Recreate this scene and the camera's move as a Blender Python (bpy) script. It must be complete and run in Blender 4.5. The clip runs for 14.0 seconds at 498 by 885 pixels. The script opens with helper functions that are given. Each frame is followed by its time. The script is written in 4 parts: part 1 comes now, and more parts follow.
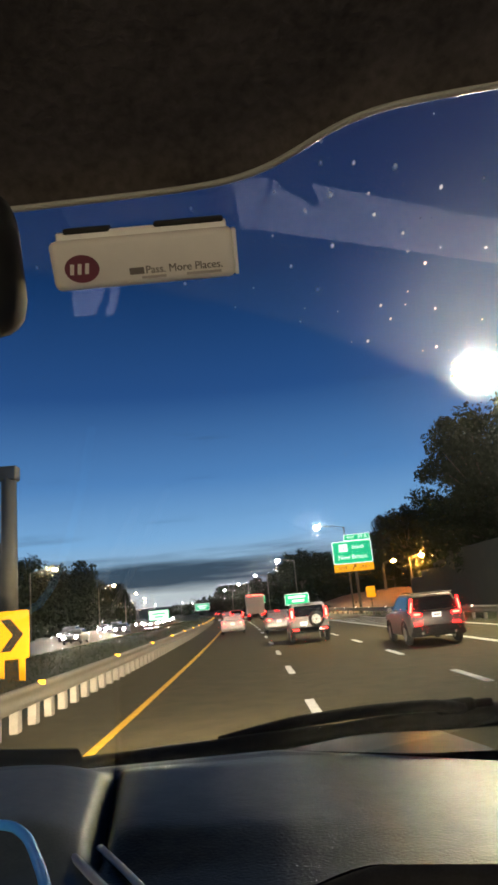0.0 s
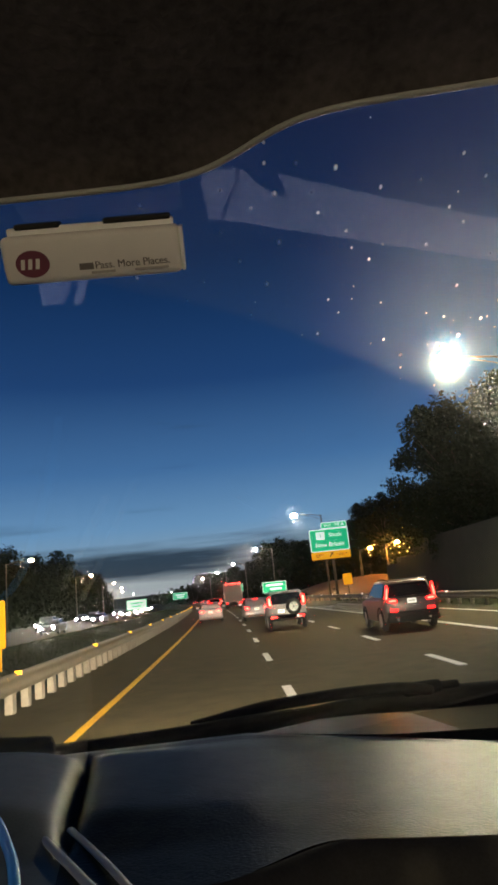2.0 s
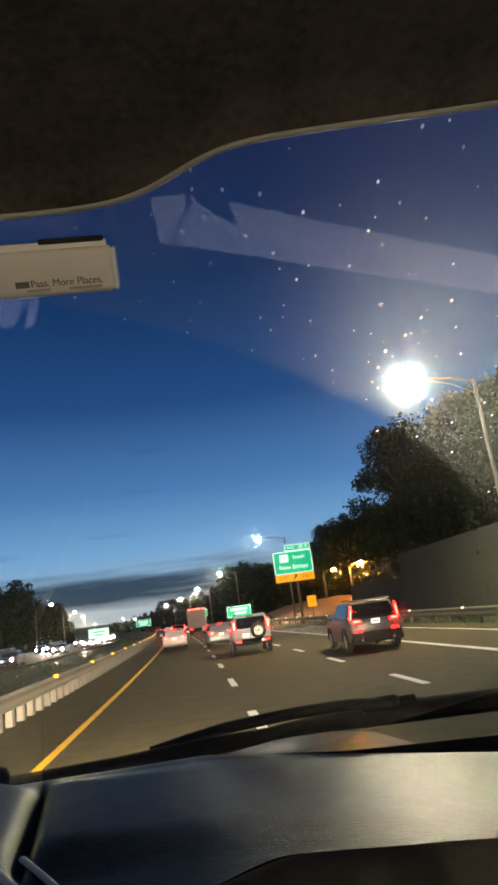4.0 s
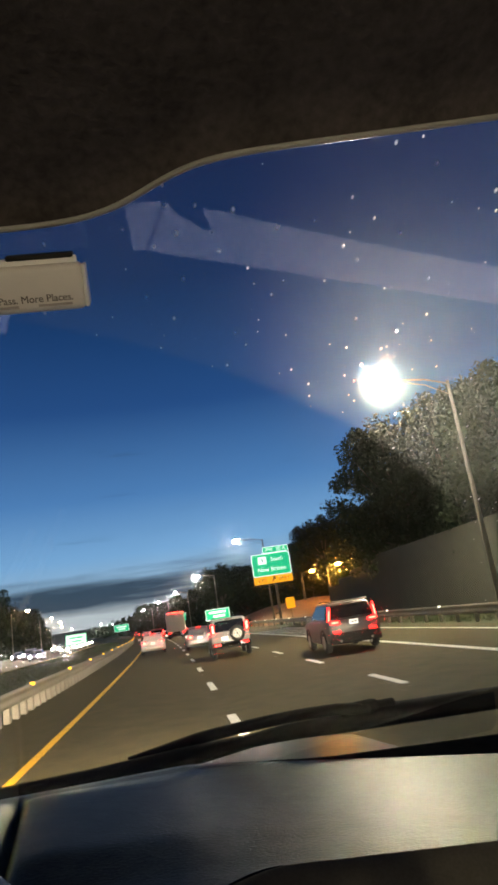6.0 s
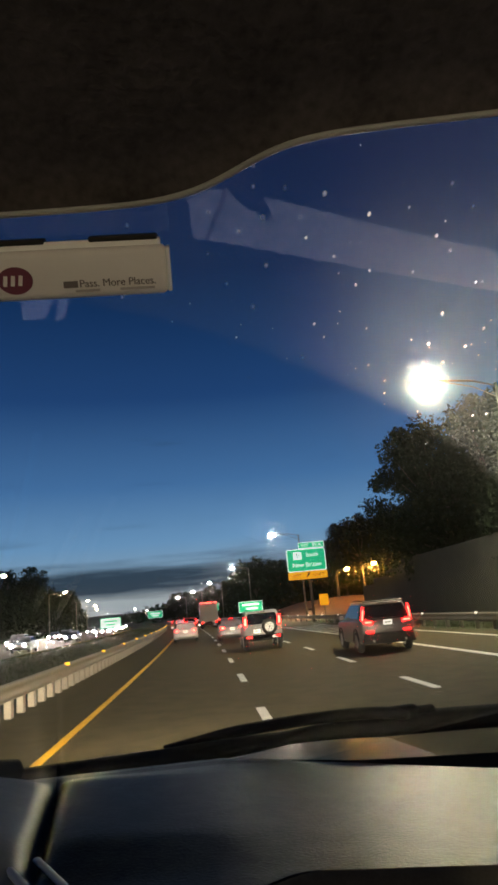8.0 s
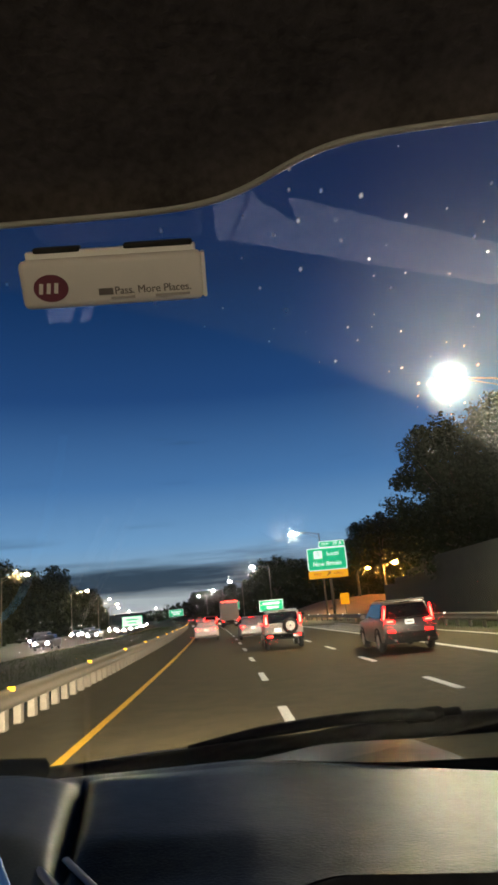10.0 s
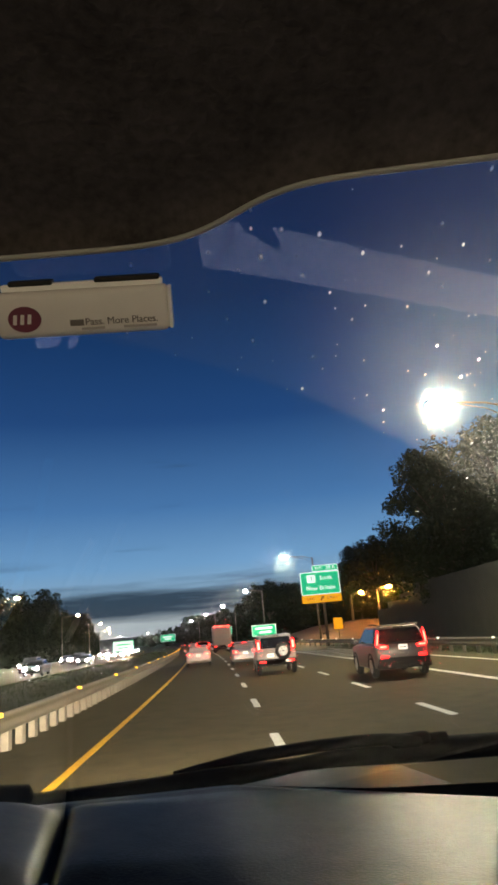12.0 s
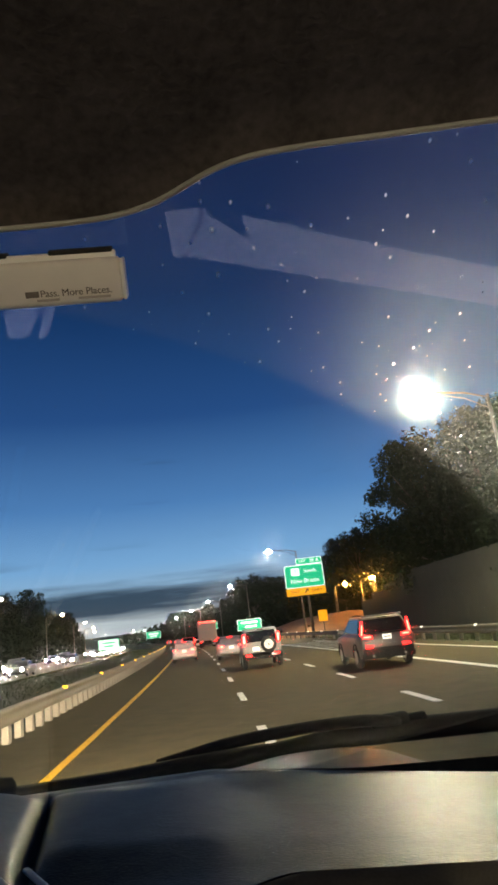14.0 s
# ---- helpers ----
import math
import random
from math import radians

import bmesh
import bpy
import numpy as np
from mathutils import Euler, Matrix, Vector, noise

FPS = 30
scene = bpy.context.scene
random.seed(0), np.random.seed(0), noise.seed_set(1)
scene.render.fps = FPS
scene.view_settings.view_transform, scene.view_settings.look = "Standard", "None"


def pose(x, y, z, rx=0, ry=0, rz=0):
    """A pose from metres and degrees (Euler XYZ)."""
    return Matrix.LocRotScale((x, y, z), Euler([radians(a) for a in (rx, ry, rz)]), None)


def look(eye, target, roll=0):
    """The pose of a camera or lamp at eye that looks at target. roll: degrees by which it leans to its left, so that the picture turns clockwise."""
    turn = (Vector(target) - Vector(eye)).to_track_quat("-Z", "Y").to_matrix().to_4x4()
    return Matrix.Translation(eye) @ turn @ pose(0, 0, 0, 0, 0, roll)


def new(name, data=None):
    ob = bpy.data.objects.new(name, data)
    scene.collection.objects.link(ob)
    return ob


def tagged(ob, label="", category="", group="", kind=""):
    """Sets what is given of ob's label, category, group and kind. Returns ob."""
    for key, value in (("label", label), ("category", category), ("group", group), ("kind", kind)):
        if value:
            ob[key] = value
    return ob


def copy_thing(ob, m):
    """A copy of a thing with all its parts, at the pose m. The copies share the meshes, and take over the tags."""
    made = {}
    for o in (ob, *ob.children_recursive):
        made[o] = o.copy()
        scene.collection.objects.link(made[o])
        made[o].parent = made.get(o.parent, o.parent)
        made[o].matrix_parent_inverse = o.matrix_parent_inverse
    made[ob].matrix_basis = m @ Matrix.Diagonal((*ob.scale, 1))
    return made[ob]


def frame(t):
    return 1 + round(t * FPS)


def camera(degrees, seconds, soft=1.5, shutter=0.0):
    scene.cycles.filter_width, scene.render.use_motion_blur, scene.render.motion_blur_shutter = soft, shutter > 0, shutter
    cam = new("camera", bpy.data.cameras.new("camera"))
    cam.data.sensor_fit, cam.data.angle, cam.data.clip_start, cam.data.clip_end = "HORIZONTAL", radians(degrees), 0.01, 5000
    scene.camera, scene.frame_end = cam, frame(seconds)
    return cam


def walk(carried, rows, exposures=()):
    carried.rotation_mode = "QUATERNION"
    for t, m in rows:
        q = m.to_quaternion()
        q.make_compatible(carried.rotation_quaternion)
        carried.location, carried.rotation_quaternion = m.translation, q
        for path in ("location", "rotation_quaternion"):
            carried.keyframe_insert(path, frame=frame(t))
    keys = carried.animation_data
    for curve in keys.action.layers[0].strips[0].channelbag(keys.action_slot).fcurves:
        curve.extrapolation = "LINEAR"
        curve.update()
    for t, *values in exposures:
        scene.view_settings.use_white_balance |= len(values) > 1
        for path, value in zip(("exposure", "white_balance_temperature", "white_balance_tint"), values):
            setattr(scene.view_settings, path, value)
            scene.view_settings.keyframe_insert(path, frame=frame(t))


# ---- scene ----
cam = camera(41.6, 14.0, soft=3.0)
EYE = 1.75          # height of the phone over the road
IN = 1.4            # scale of the cabin about the eye


def held(x, y, z, rx, ry, rz):
    return pose(x * IN, y * IN, EYE + z * IN, rx, ry, rz)


walk(cam, [
    (0, held(-0.0107, 0.0126, -0.0010, 104.216, 5.366, 0.569)),
    (0.5, held(-0.0045, 0.0098, -0.0034, 104.077, 4.800, 0.682)),
    (1, held(0.0003, 0.0044, -0.0063, 103.501, 6.085, -0.749)),
    (1.5, held(-0.0105, 0.0084, 0.0023, 103.323, 6.738, 0.768)),
    (2, held(-0.0011, 0.0037, -0.0040, 103.062, 6.007, -1.307)),
    (2.5, held(-0.0006, -0.0012, -0.0033, 104.191, 6.696, -1.512)),
    (3, held(0.0001, -0.0007, -0.0037, 104.570, 7.021, -1.931)),
    (3.5, held(0.0065, -0.0064, -0.0123, 104.720, 7.253, -3.199)),
    (6, held(0.0096, -0.0042, -0.0059, 104.688, 8.634, -6.142)),
    (6.5, held(0.0067, -0.0044, -0.0029, 104.838, 8.255, -6.543)),
    (7, held(0.0091, -0.0033, -0.0122, 104.465, 7.579, -7.154)),
    (7.5, held(-0.0114, 0.0132, 0.0069, 104.829, 6.185, -4.209)),
    (8, held(-0.0022, 0.0067, -0.0011, 104.476, 5.315, -3.366)),
    (8.5, held(-0.0074, 0.0089, 0.0030, 104.474, 5.235, -2.411)),
    (9, held(-0.0075, 0.0097, 0.0027, 104.124, 4.913, -1.471)),
    (11.5, held(-0.0006, 0.0009, 0.0005, 106.015, 5.471, -1.907)),
    (12, held(0.0024, -0.0018, -0.0009, 106.505, 5.070, -2.230)),
    (12.5, held(-0.0001, 0.0005, 0.0004, 106.759, 5.345, -2.169)),
    (13, held(0.0097, -0.0058, -0.0122, 106.498, 5.757, -2.597)),
    (13.5, held(0.0058, -0.0010, -0.0118, 105.851, 6.629, -2.872)),
    (14, held(0.0103, -0.0066, -0.0134, 105.939, 6.695, -3.441)),
], [(0, 0.35), (0.8, 0.1), (1.6, -0.22), (2.2, -0.18), (3.5, 0.18), (6, 0.27), (6.6, 0.15), (7.3, -0.22), (8.5, -0.18), (9, -0.04), (11.5, 0.05), (12.5, 0.10), (13.4, 0.48), (14, 0.28)])

# ---- dusk sky ----
world = bpy.data.worlds.new("dusk")
scene.world = world
world.use_nodes = True
wn, wl = world.node_tree.nodes, world.node_tree.links
wn.clear()
w_out = wn.new("ShaderNodeOutputWorld")
w_bg = wn.new("ShaderNodeBackground")
w_bg.inputs["Strength"].default_value = 1.0
wl.new(w_bg.outputs[0], w_out.inputs[0])
w_tc = wn.new("ShaderNodeTexCoord")
w_sep = wn.new("ShaderNodeSeparateXYZ")
wl.new(w_tc.outputs["Generated"], w_sep.inputs[0])
w_map = wn.new("ShaderNodeMapRange")
w_map.inputs["From Min"].default_value, w_map.inputs["From Max"].default_value = 0.0, 0.7
wl.new(w_sep.outputs["Z"], w_map.inputs["Value"])
w_ramp = wn.new("ShaderNodeValToRGB")
wl.new(w_map.outputs[0], w_ramp.inputs[0])
sky_stops = [
    (0.00, (0.38, 0.42, 0.45)), (0.052, (0.44, 0.50, 0.53)), (0.09, (0.28, 0.42, 0.55)), (0.16, (0.168, 0.350, 0.595)),
    (0.28, (0.067, 0.186, 0.415)), (0.46, (0.017, 0.064, 0.200)), (0.70, (0.0045, 0.024, 0.088)), (0.93, (0.004, 0.013, 0.055)), (1.0, (0.0025, 0.007, 0.028))]
els = w_ramp.color_ramp.elements
while len(els) < len(sky_stops):
    els.new(0.5)
for e, (p, c) in zip(els, sky_stops):
    e.position, e.color = p, (*c, 1)
# flat banks of cloud low over the horizon
w_cm = wn.new("ShaderNodeMapping")
w_cm.inputs["Scale"].default_value = (2.2, 2.2, 26)
wl.new(w_tc.outputs["Generated"], w_cm.inputs[0])
w_no = wn.new("ShaderNodeTexNoise")
w_no.inputs["Scale"].default_value, w_no.inputs["Detail"].default_value, w_no.inputs["Roughness"].default_value = 1.6, 5, 0.55
wl.new(w_cm.outputs[0], w_no.inputs["Vector"])
w_band = wn.new("ShaderNodeValToRGB")
wl.new(w_sep.outputs["Z"], w_band.inputs[0])
be = w_band.color_ramp.elements
band_stops = [(0.0, 0.0), (0.028, 0.0), (0.047, 0.82), (0.068, 0.74), (0.096, 0.22), (0.14, 0.0), (0.3, 0.0)]
while len(be) < len(band_stops):
    be.new(0.5)
for e, (p, v) in zip(be, band_stops):
    e.position, e.color = p, (v, v, v, 1)
w_add = wn.new("ShaderNodeMath")
w_add.operation = "MULTIPLY_ADD"
w_add.inputs[1].default_value = 2.7
w_add.inputs[2].default_value = -1.76
wl.new(w_no.outputs["Fac"], w_add.inputs[0])
w_sum = wn.new("ShaderNodeMath")
w_sum.operation = "MULTIPLY_ADD"
w_sum.inputs[1].default_value = 1.7
wl.new(w_band.outputs[0], w_sum.inputs[0])
wl.new(w_add.outputs[0], w_sum.inputs[2])
w_clamp = wn.new("ShaderNodeClamp")
w_clamp.inputs["Max"].default_value = 0.93
wl.new(w_sum.outputs[0], w_clamp.inputs[0])
w_mix = wn.new("ShaderNodeMix")
w_mix.data_type = "RGBA"
wl.new(w_clamp.outputs[0], w_mix.inputs["Factor"])
wl.new(w_ramp.outputs[0], w_mix.inputs["A"])
w_mix.inputs["B"].default_value = (0.019, 0.038, 0.066, 1)
wl.new(w_mix.outputs["Result"], w_bg.inputs["Color"])


def lamp(name, kind, power, colour, place, size=0.3, target=None, cone=None):
    data = bpy.data.lights.new(name, kind)
    data.energy, data.color = power, colour
    data.shadow_soft_size = size
    ob = new(name, data)
    ob.matrix_world = look(place, target) if target else Matrix.Translation(place)
    if cone:
        data.spot_size, data.spot_blend = radians(cone), 0.8
    return ob


WHITE_LAMP, WARM_LAMP, SODIUM, BEAM = (1.0, 0.88, 0.52), (1.0, 0.74, 0.36), (1.0, 0.43, 0.07), (1.0, 0.84, 0.56)


def bend(y):
    """The road's slow turn to the left."""
    return -max(0.0, y) ** 2 / 4400 if y < 420 else -420 ** 2 / 4400 - (y - 420) * 0.19


# ---- lamps ----
RIGHT_LAMPS = [30, 92, 154, 216, 278, 340]
LEFT_LAMPS = [46, 107, 172, 240, 310, 380]
for ly, watts in ((-32, 12000), (30, 9000), (92, 16000), (154, 15000)):
    x = bend(ly) + 11.4
    lamp("street_light", "SPOT", watts, WHITE_LAMP, (x, ly, 11.45), 0.30, (x - 10.5, ly, 0), 164).data.spot_blend = 0.3
for ly in (46, 107, 172):
    x = bend(ly) - 29
    lamp("street_light", "SPOT", 100, WARM_LAMP, (x, ly, 10.3), 0.30, (x + 4, ly, 0), 172).data.spot_blend = 0.25
lamp("sodium_light", "POINT", 5500, SODIUM, (24.6, 98, 6.9), 0.3)
for hx in (-1.05, 0.35):
    lamp("headlight_beam", "SPOT", 19000, BEAM, (hx, 3.25, 0.85), 0.06, (hx - 0.50, 12.5, 0.0), 56).data.spot_blend = 1.0
# added fill light from behind, unseen, brightens tag and headliner through the rear window
lamp("cabin_fill_light", "SPOT", 1500, BEAM, (0.3, -13.5, 0.8), 0.12, (-0.1, 0.3, 1.85), 14)


# ---- materials ----
def mat(name, colour, rough=0.6, metal=0.0, var=0.18, scale=6.0, bump=0.0, relief=0.02, emit=0.0, glow=None, coat=0.0, random_tint=0.0, shine=0.5):
    m = bpy.data.materials.new(name)
    m.use_nodes = True
    nt = m.node_tree
    b = nt.nodes["Principled BSDF"]
    b.inputs["Roughness"].default_value, b.inputs["Metallic"].default_value = rough, metal
    b.inputs["Coat Weight"].default_value = coat
    b.inputs["Specular IOR Level"].default_value = shine
    tc = nt.nodes.new("ShaderNodeTexCoord")
    big = nt.nodes.new("ShaderNodeTexNoise")
    big.inputs["Scale"].default_value, big.inputs["Detail"].default_value = scale * 0.13, 3
    fine = nt.nodes.new("ShaderNodeTexNoise")
    fine.inputs["Scale"].default_value, fine.inputs["Detail"].default_value = scale, 6
    for t in (big, fine):
        nt.links.new(tc.outputs["Object"], t.inputs["Vector"])
    add = nt.nodes.new("ShaderNodeMath")
    nt.links.new(big.outputs["Fac"], add.inputs[0])
    nt.links.new(fine.outputs["Fac"], add.inputs[1])
    last = add
    if random_tint:
        info = nt.nodes.new("ShaderNodeObjectInfo")
        k = nt.nodes.new("ShaderNodeMath")
        k.operation = "MULTIPLY_ADD"
        k.inputs[1].default_value = random_tint
        nt.links.new(info.outputs["Random"], k.inputs[0])
        nt.links.new(add.outputs[0], k.inputs[2])
        last = k
    mr = nt.nodes.new("ShaderNodeMapRange")
    mr.inputs["From Min"].default_value, mr.inputs["From Max"].default_value = 0.6, 1.4
    mr.inputs["To Min"].default_value, mr.inputs["To Max"].default_value = 1 - var, 1 + var
    nt.links.new(last.outputs[0], mr.inputs["Value"])
    mul = nt.nodes.new("ShaderNodeVectorMath")
    mul.operation = "SCALE"
    mul.inputs[0].default_value = colour
    nt.links.new(mr.outputs[0], mul.inputs["Scale"])
    nt.links.new(mul.outputs[0], b.inputs["Base Color"])
    if bump:
        bp = nt.nodes.new("ShaderNodeBump")
        bp.inputs["Strength"].default_value, bp.inputs["Distance"].default_value = bump, relief
        nt.links.new(fine.outputs["Fac"], bp.inputs["Height"])
        nt.links.new(bp.outputs[0], b.inputs["Normal"])
    if emit:
        b.inputs["Emission Color"].default_value = (*(glow or colour), 1)
        b.inputs["Emission Strength"].default_value = emit
    return m


M_ASPHALT = mat("asphalt", (0.086, 0.071, 0.037), 0.85, shine=0.12, var=0.30, scale=14, bump=0.35)
M_WHITE_LINE = mat("white_road_paint", (0.78, 0.78, 0.74), 0.6, var=0.22, scale=30, bump=0.2)
M_YELLOW_LINE = mat("yellow_road_paint", (0.95, 0.50, 0.006), 0.6, var=0.15, scale=30, bump=0.2)
M_GRASS = mat("grass", (0.038, 0.045, 0.015), 0.95, var=0.55, scale=1.8, bump=0.6)
M_BLADE = mat("grass_blade", (0.036, 0.046, 0.014), 0.95, var=0.4, scale=2, shine=0.05)
M_SOIL = mat("bare_bank", (0.17, 0.085, 0.036), 0.95, var=0.4, scale=1.2, bump=0.6)
M_LEAF = mat("leaf", (0.024, 0.032, 0.015), 0.9, shine=0.08, var=0.5, scale=1.0)
M_BARK = mat("bark", (0.09, 0.07, 0.05), 0.9, var=0.35, scale=7, bump=0.6)
M_WALL = mat("wall_concrete", (0.052, 0.050, 0.034), 0.9, var=0.25, scale=3, bump=0.3, random_tint=0.08)
M_GALV = mat("galvanised_steel", (0.17, 0.147, 0.108), 0.6, 0.2, var=0.2, scale=8, bump=0.1)
M_POST = mat("weathered_post", (0.23, 0.20, 0.165), 0.75, var=0.25, scale=10, bump=0.2)
# rail reflectors emit, standing in for the beams they would return
M_AMBER = mat("amber_reflector_glow", (0.85, 0.45, 0.03), 0.3, var=0.05, emit=2.2, glow=(1.0, 0.5, 0.02))
M_CLEAR_REFL = mat("clear_reflector_glow", (0.85, 0.85, 0.8), 0.3, var=0.05, emit=2.0, glow=(1, 0.95, 0.8))
M_LUMINAIRE = mat("lit_luminaire", (1, 0.95, 0.85), 0.4, var=0.02, emit=1000, glow=(1, 0.95, 0.82))
M_WARM_LUMINAIRE = mat("lit_warm_luminaire", (1, 0.9, 0.7), 0.4, var=0.02, emit=420, glow=(1, 0.74, 0.36))
M_SODIUM = mat("lit_sodium_luminaire", (1, 0.7, 0.3), 0.4, var=0.02, emit=420, glow=(1, 0.42, 0.05))
M_TAIL = mat("lit_tail_lamp", (0.6, 0.02, 0.02), 0.25, var=0.05, emit=7.5, glow=(1.0, 0.014, 0.012))
M_TAIL_CORE = mat("lit_brake_core", (0.8, 0.1, 0.08), 0.25, var=0.05, emit=65, glow=(1.0, 0.018, 0.011))
M_HEAD = mat("lit_headlamp", (1, 1, 0.95), 0.2, var=0.02, emit=1600, glow=(1, 0.90, 0.70))
M_HEAD_WARM = mat("lit_warm_headlamp", (1, 0.9, 0.7), 0.2, var=0.02, emit=1400, glow=(1, 0.78, 0.42))
M_GLASS_DARK = mat("car_glass", (0.012, 0.013, 0.015), 0.06, var=0.1)
M_TYRE = mat("tyre_rubber", (0.018, 0.018, 0.018), 0.85, var=0.25, scale=20, bump=0.2)
M_RIM = mat("alloy_rim", (0.30, 0.30, 0.30), 0.4, 0.6, var=0.12)
M_TRIM = mat("black_trim", (0.016, 0.016, 0.016), 0.65, var=0.2, scale=20, shine=0.25)
# the plate's faint emission stands in for headlight thrown back
M_PLATE_GLOW = mat("number_plate_glow", (0.82, 0.82, 0.80), 0.4, var=0.06, emit=0.9, glow=(1, 0.95, 0.85))
# sign sheeting glows by itself, in place of headlight it would send back
M_SIGN_GREEN = mat("reflective_green_glow", (0.0, 0.30, 0.13), 0.45, var=0.06, emit=0.75, glow=(0.0, 0.62, 0.26))
M_SIGN_WHITE = mat("reflective_white_glow", (0.85, 0.87, 0.85), 0.45, var=0.04, emit=1.2, glow=(0.85, 1.0, 0.92))
M_SIGN_YELLOW = mat("reflective_yellow_glow", (0.80, 0.33, 0.005), 0.45, var=0.05, emit=0.85, glow=(1.0, 0.42, 0.0))
M_SIGN_PALE = mat("reflective_pale_glow", (0.80, 0.86, 0.80), 0.45, var=0.05, emit=1.0, glow=(0.80, 1.0, 0.86))
M_SIGN_BLACK = mat("sign_black", (0.02, 0.015, 0.01), 0.6, var=0.1)
M_HILL = mat("far_hill", (0.035, 0.045, 0.035), 1.0, var=0.35, scale=0.02)
PAINTS = {
    "white": mat("white_car_paint", (0.72, 0.70, 0.66), 0.3, 0.0, var=0.06, coat=0.6),
    "silver": mat("silver_car_paint", (0.42, 0.42, 0.43), 0.32, 0.55, var=0.06, coat=0.6),
    "grey": mat("grey_car_paint", (0.11, 0.105, 0.10), 0.42, 0.2, var=0.06, coat=0.2),
    "dark": mat("dark_car_paint", (0.035, 0.035, 0.04), 0.28, 0.3, var=0.06, coat=0.7),
    "pewter": mat("pewter_car_paint", (0.33, 0.32, 0.31), 0.32, 0.2, var=0.06, coat=0.6),
    "tan": mat("beige_truck_paint", (0.46, 0.41, 0.34), 0.5, 0.0, var=0.15, scale=3),
    "red": mat("red_car_paint", (0.28, 0.03, 0.025), 0.3, 0.1, var=0.06, coat=0.7)}
M_HEADLINER = mat("headliner_cloth", (0.068, 0.055, 0.050), 0.97, var=0.55, scale=230, bump=0.9, relief=0.0012)
M_RIMSEAL = mat("headliner_edge_seal", (0.36, 0.345, 0.31), 0.50, var=0.15, scale=60)
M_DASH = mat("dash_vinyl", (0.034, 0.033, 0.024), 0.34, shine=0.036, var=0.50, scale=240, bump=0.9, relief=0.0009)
# the hood's paler tone is lamplight painted into the dash vinyl
M_DASH_LIT = mat("dash_hood_vinyl_lit", (0.125, 0.130, 0.100), 0.50, shine=0.40, var=0.2, scale=300, bump=0.5, relief=0.0006)
M_DASH_DARK = mat("dash_lower_vinyl", (0.040, 0.033, 0.024), 0.85, shine=0.2, var=0.25, scale=300, bump=0.5, relief=0.0006)
M_SILVER_TRIM = mat("satin_trim", (0.40, 0.37, 0.33), 0.5, 0.0, var=0.1, scale=60)
M_RUBBER = mat("wiper_rubber", (0.010, 0.010, 0.010), 0.85, var=0.25, scale=60, shine=0.08)
M_HOOD = mat("hood_paint", (0.034, 0.030, 0.022), 0.32, 0.0, var=0.08, scale=4, shine=0.012)
M_COWL = mat("cowl_plastic", (0.008, 0.008, 0.008), 1.0, var=0.2, scale=40, shine=0.0)
M_TAG = mat("tag_plastic", (0.76, 0.70, 0.65), 0.5, var=0.10, scale=40)
M_TAG_EDGE = mat("tag_clear_edge", (0.88, 0.86, 0.82), 0.25, var=0.05)
M_TAG_LOGO = mat("tag_print_plum", (0.16, 0.035, 0.06), 0.5, var=0.08, scale=60)
M_TAG_INK = mat("tag_print_grey", (0.16, 0.13, 0.12), 0.6, var=0.1, scale=60)
M_TAG_FAINT = mat("tag_print_faint", (0.42, 0.37, 0.34), 0.6, var=0.1, scale=60)
M_CABLE = mat("blue_cable", (0.10, 0.45, 0.92), 0.4, var=0.08, scale=30)
# added glow with no known source, there to be mirrored in the glass
M_ADDED_GLOW = mat("added_glow", (0.1, 0.1, 0.12), 0.3, var=0.02, emit=1.6, glow=(0.86, 0.90, 1.0))


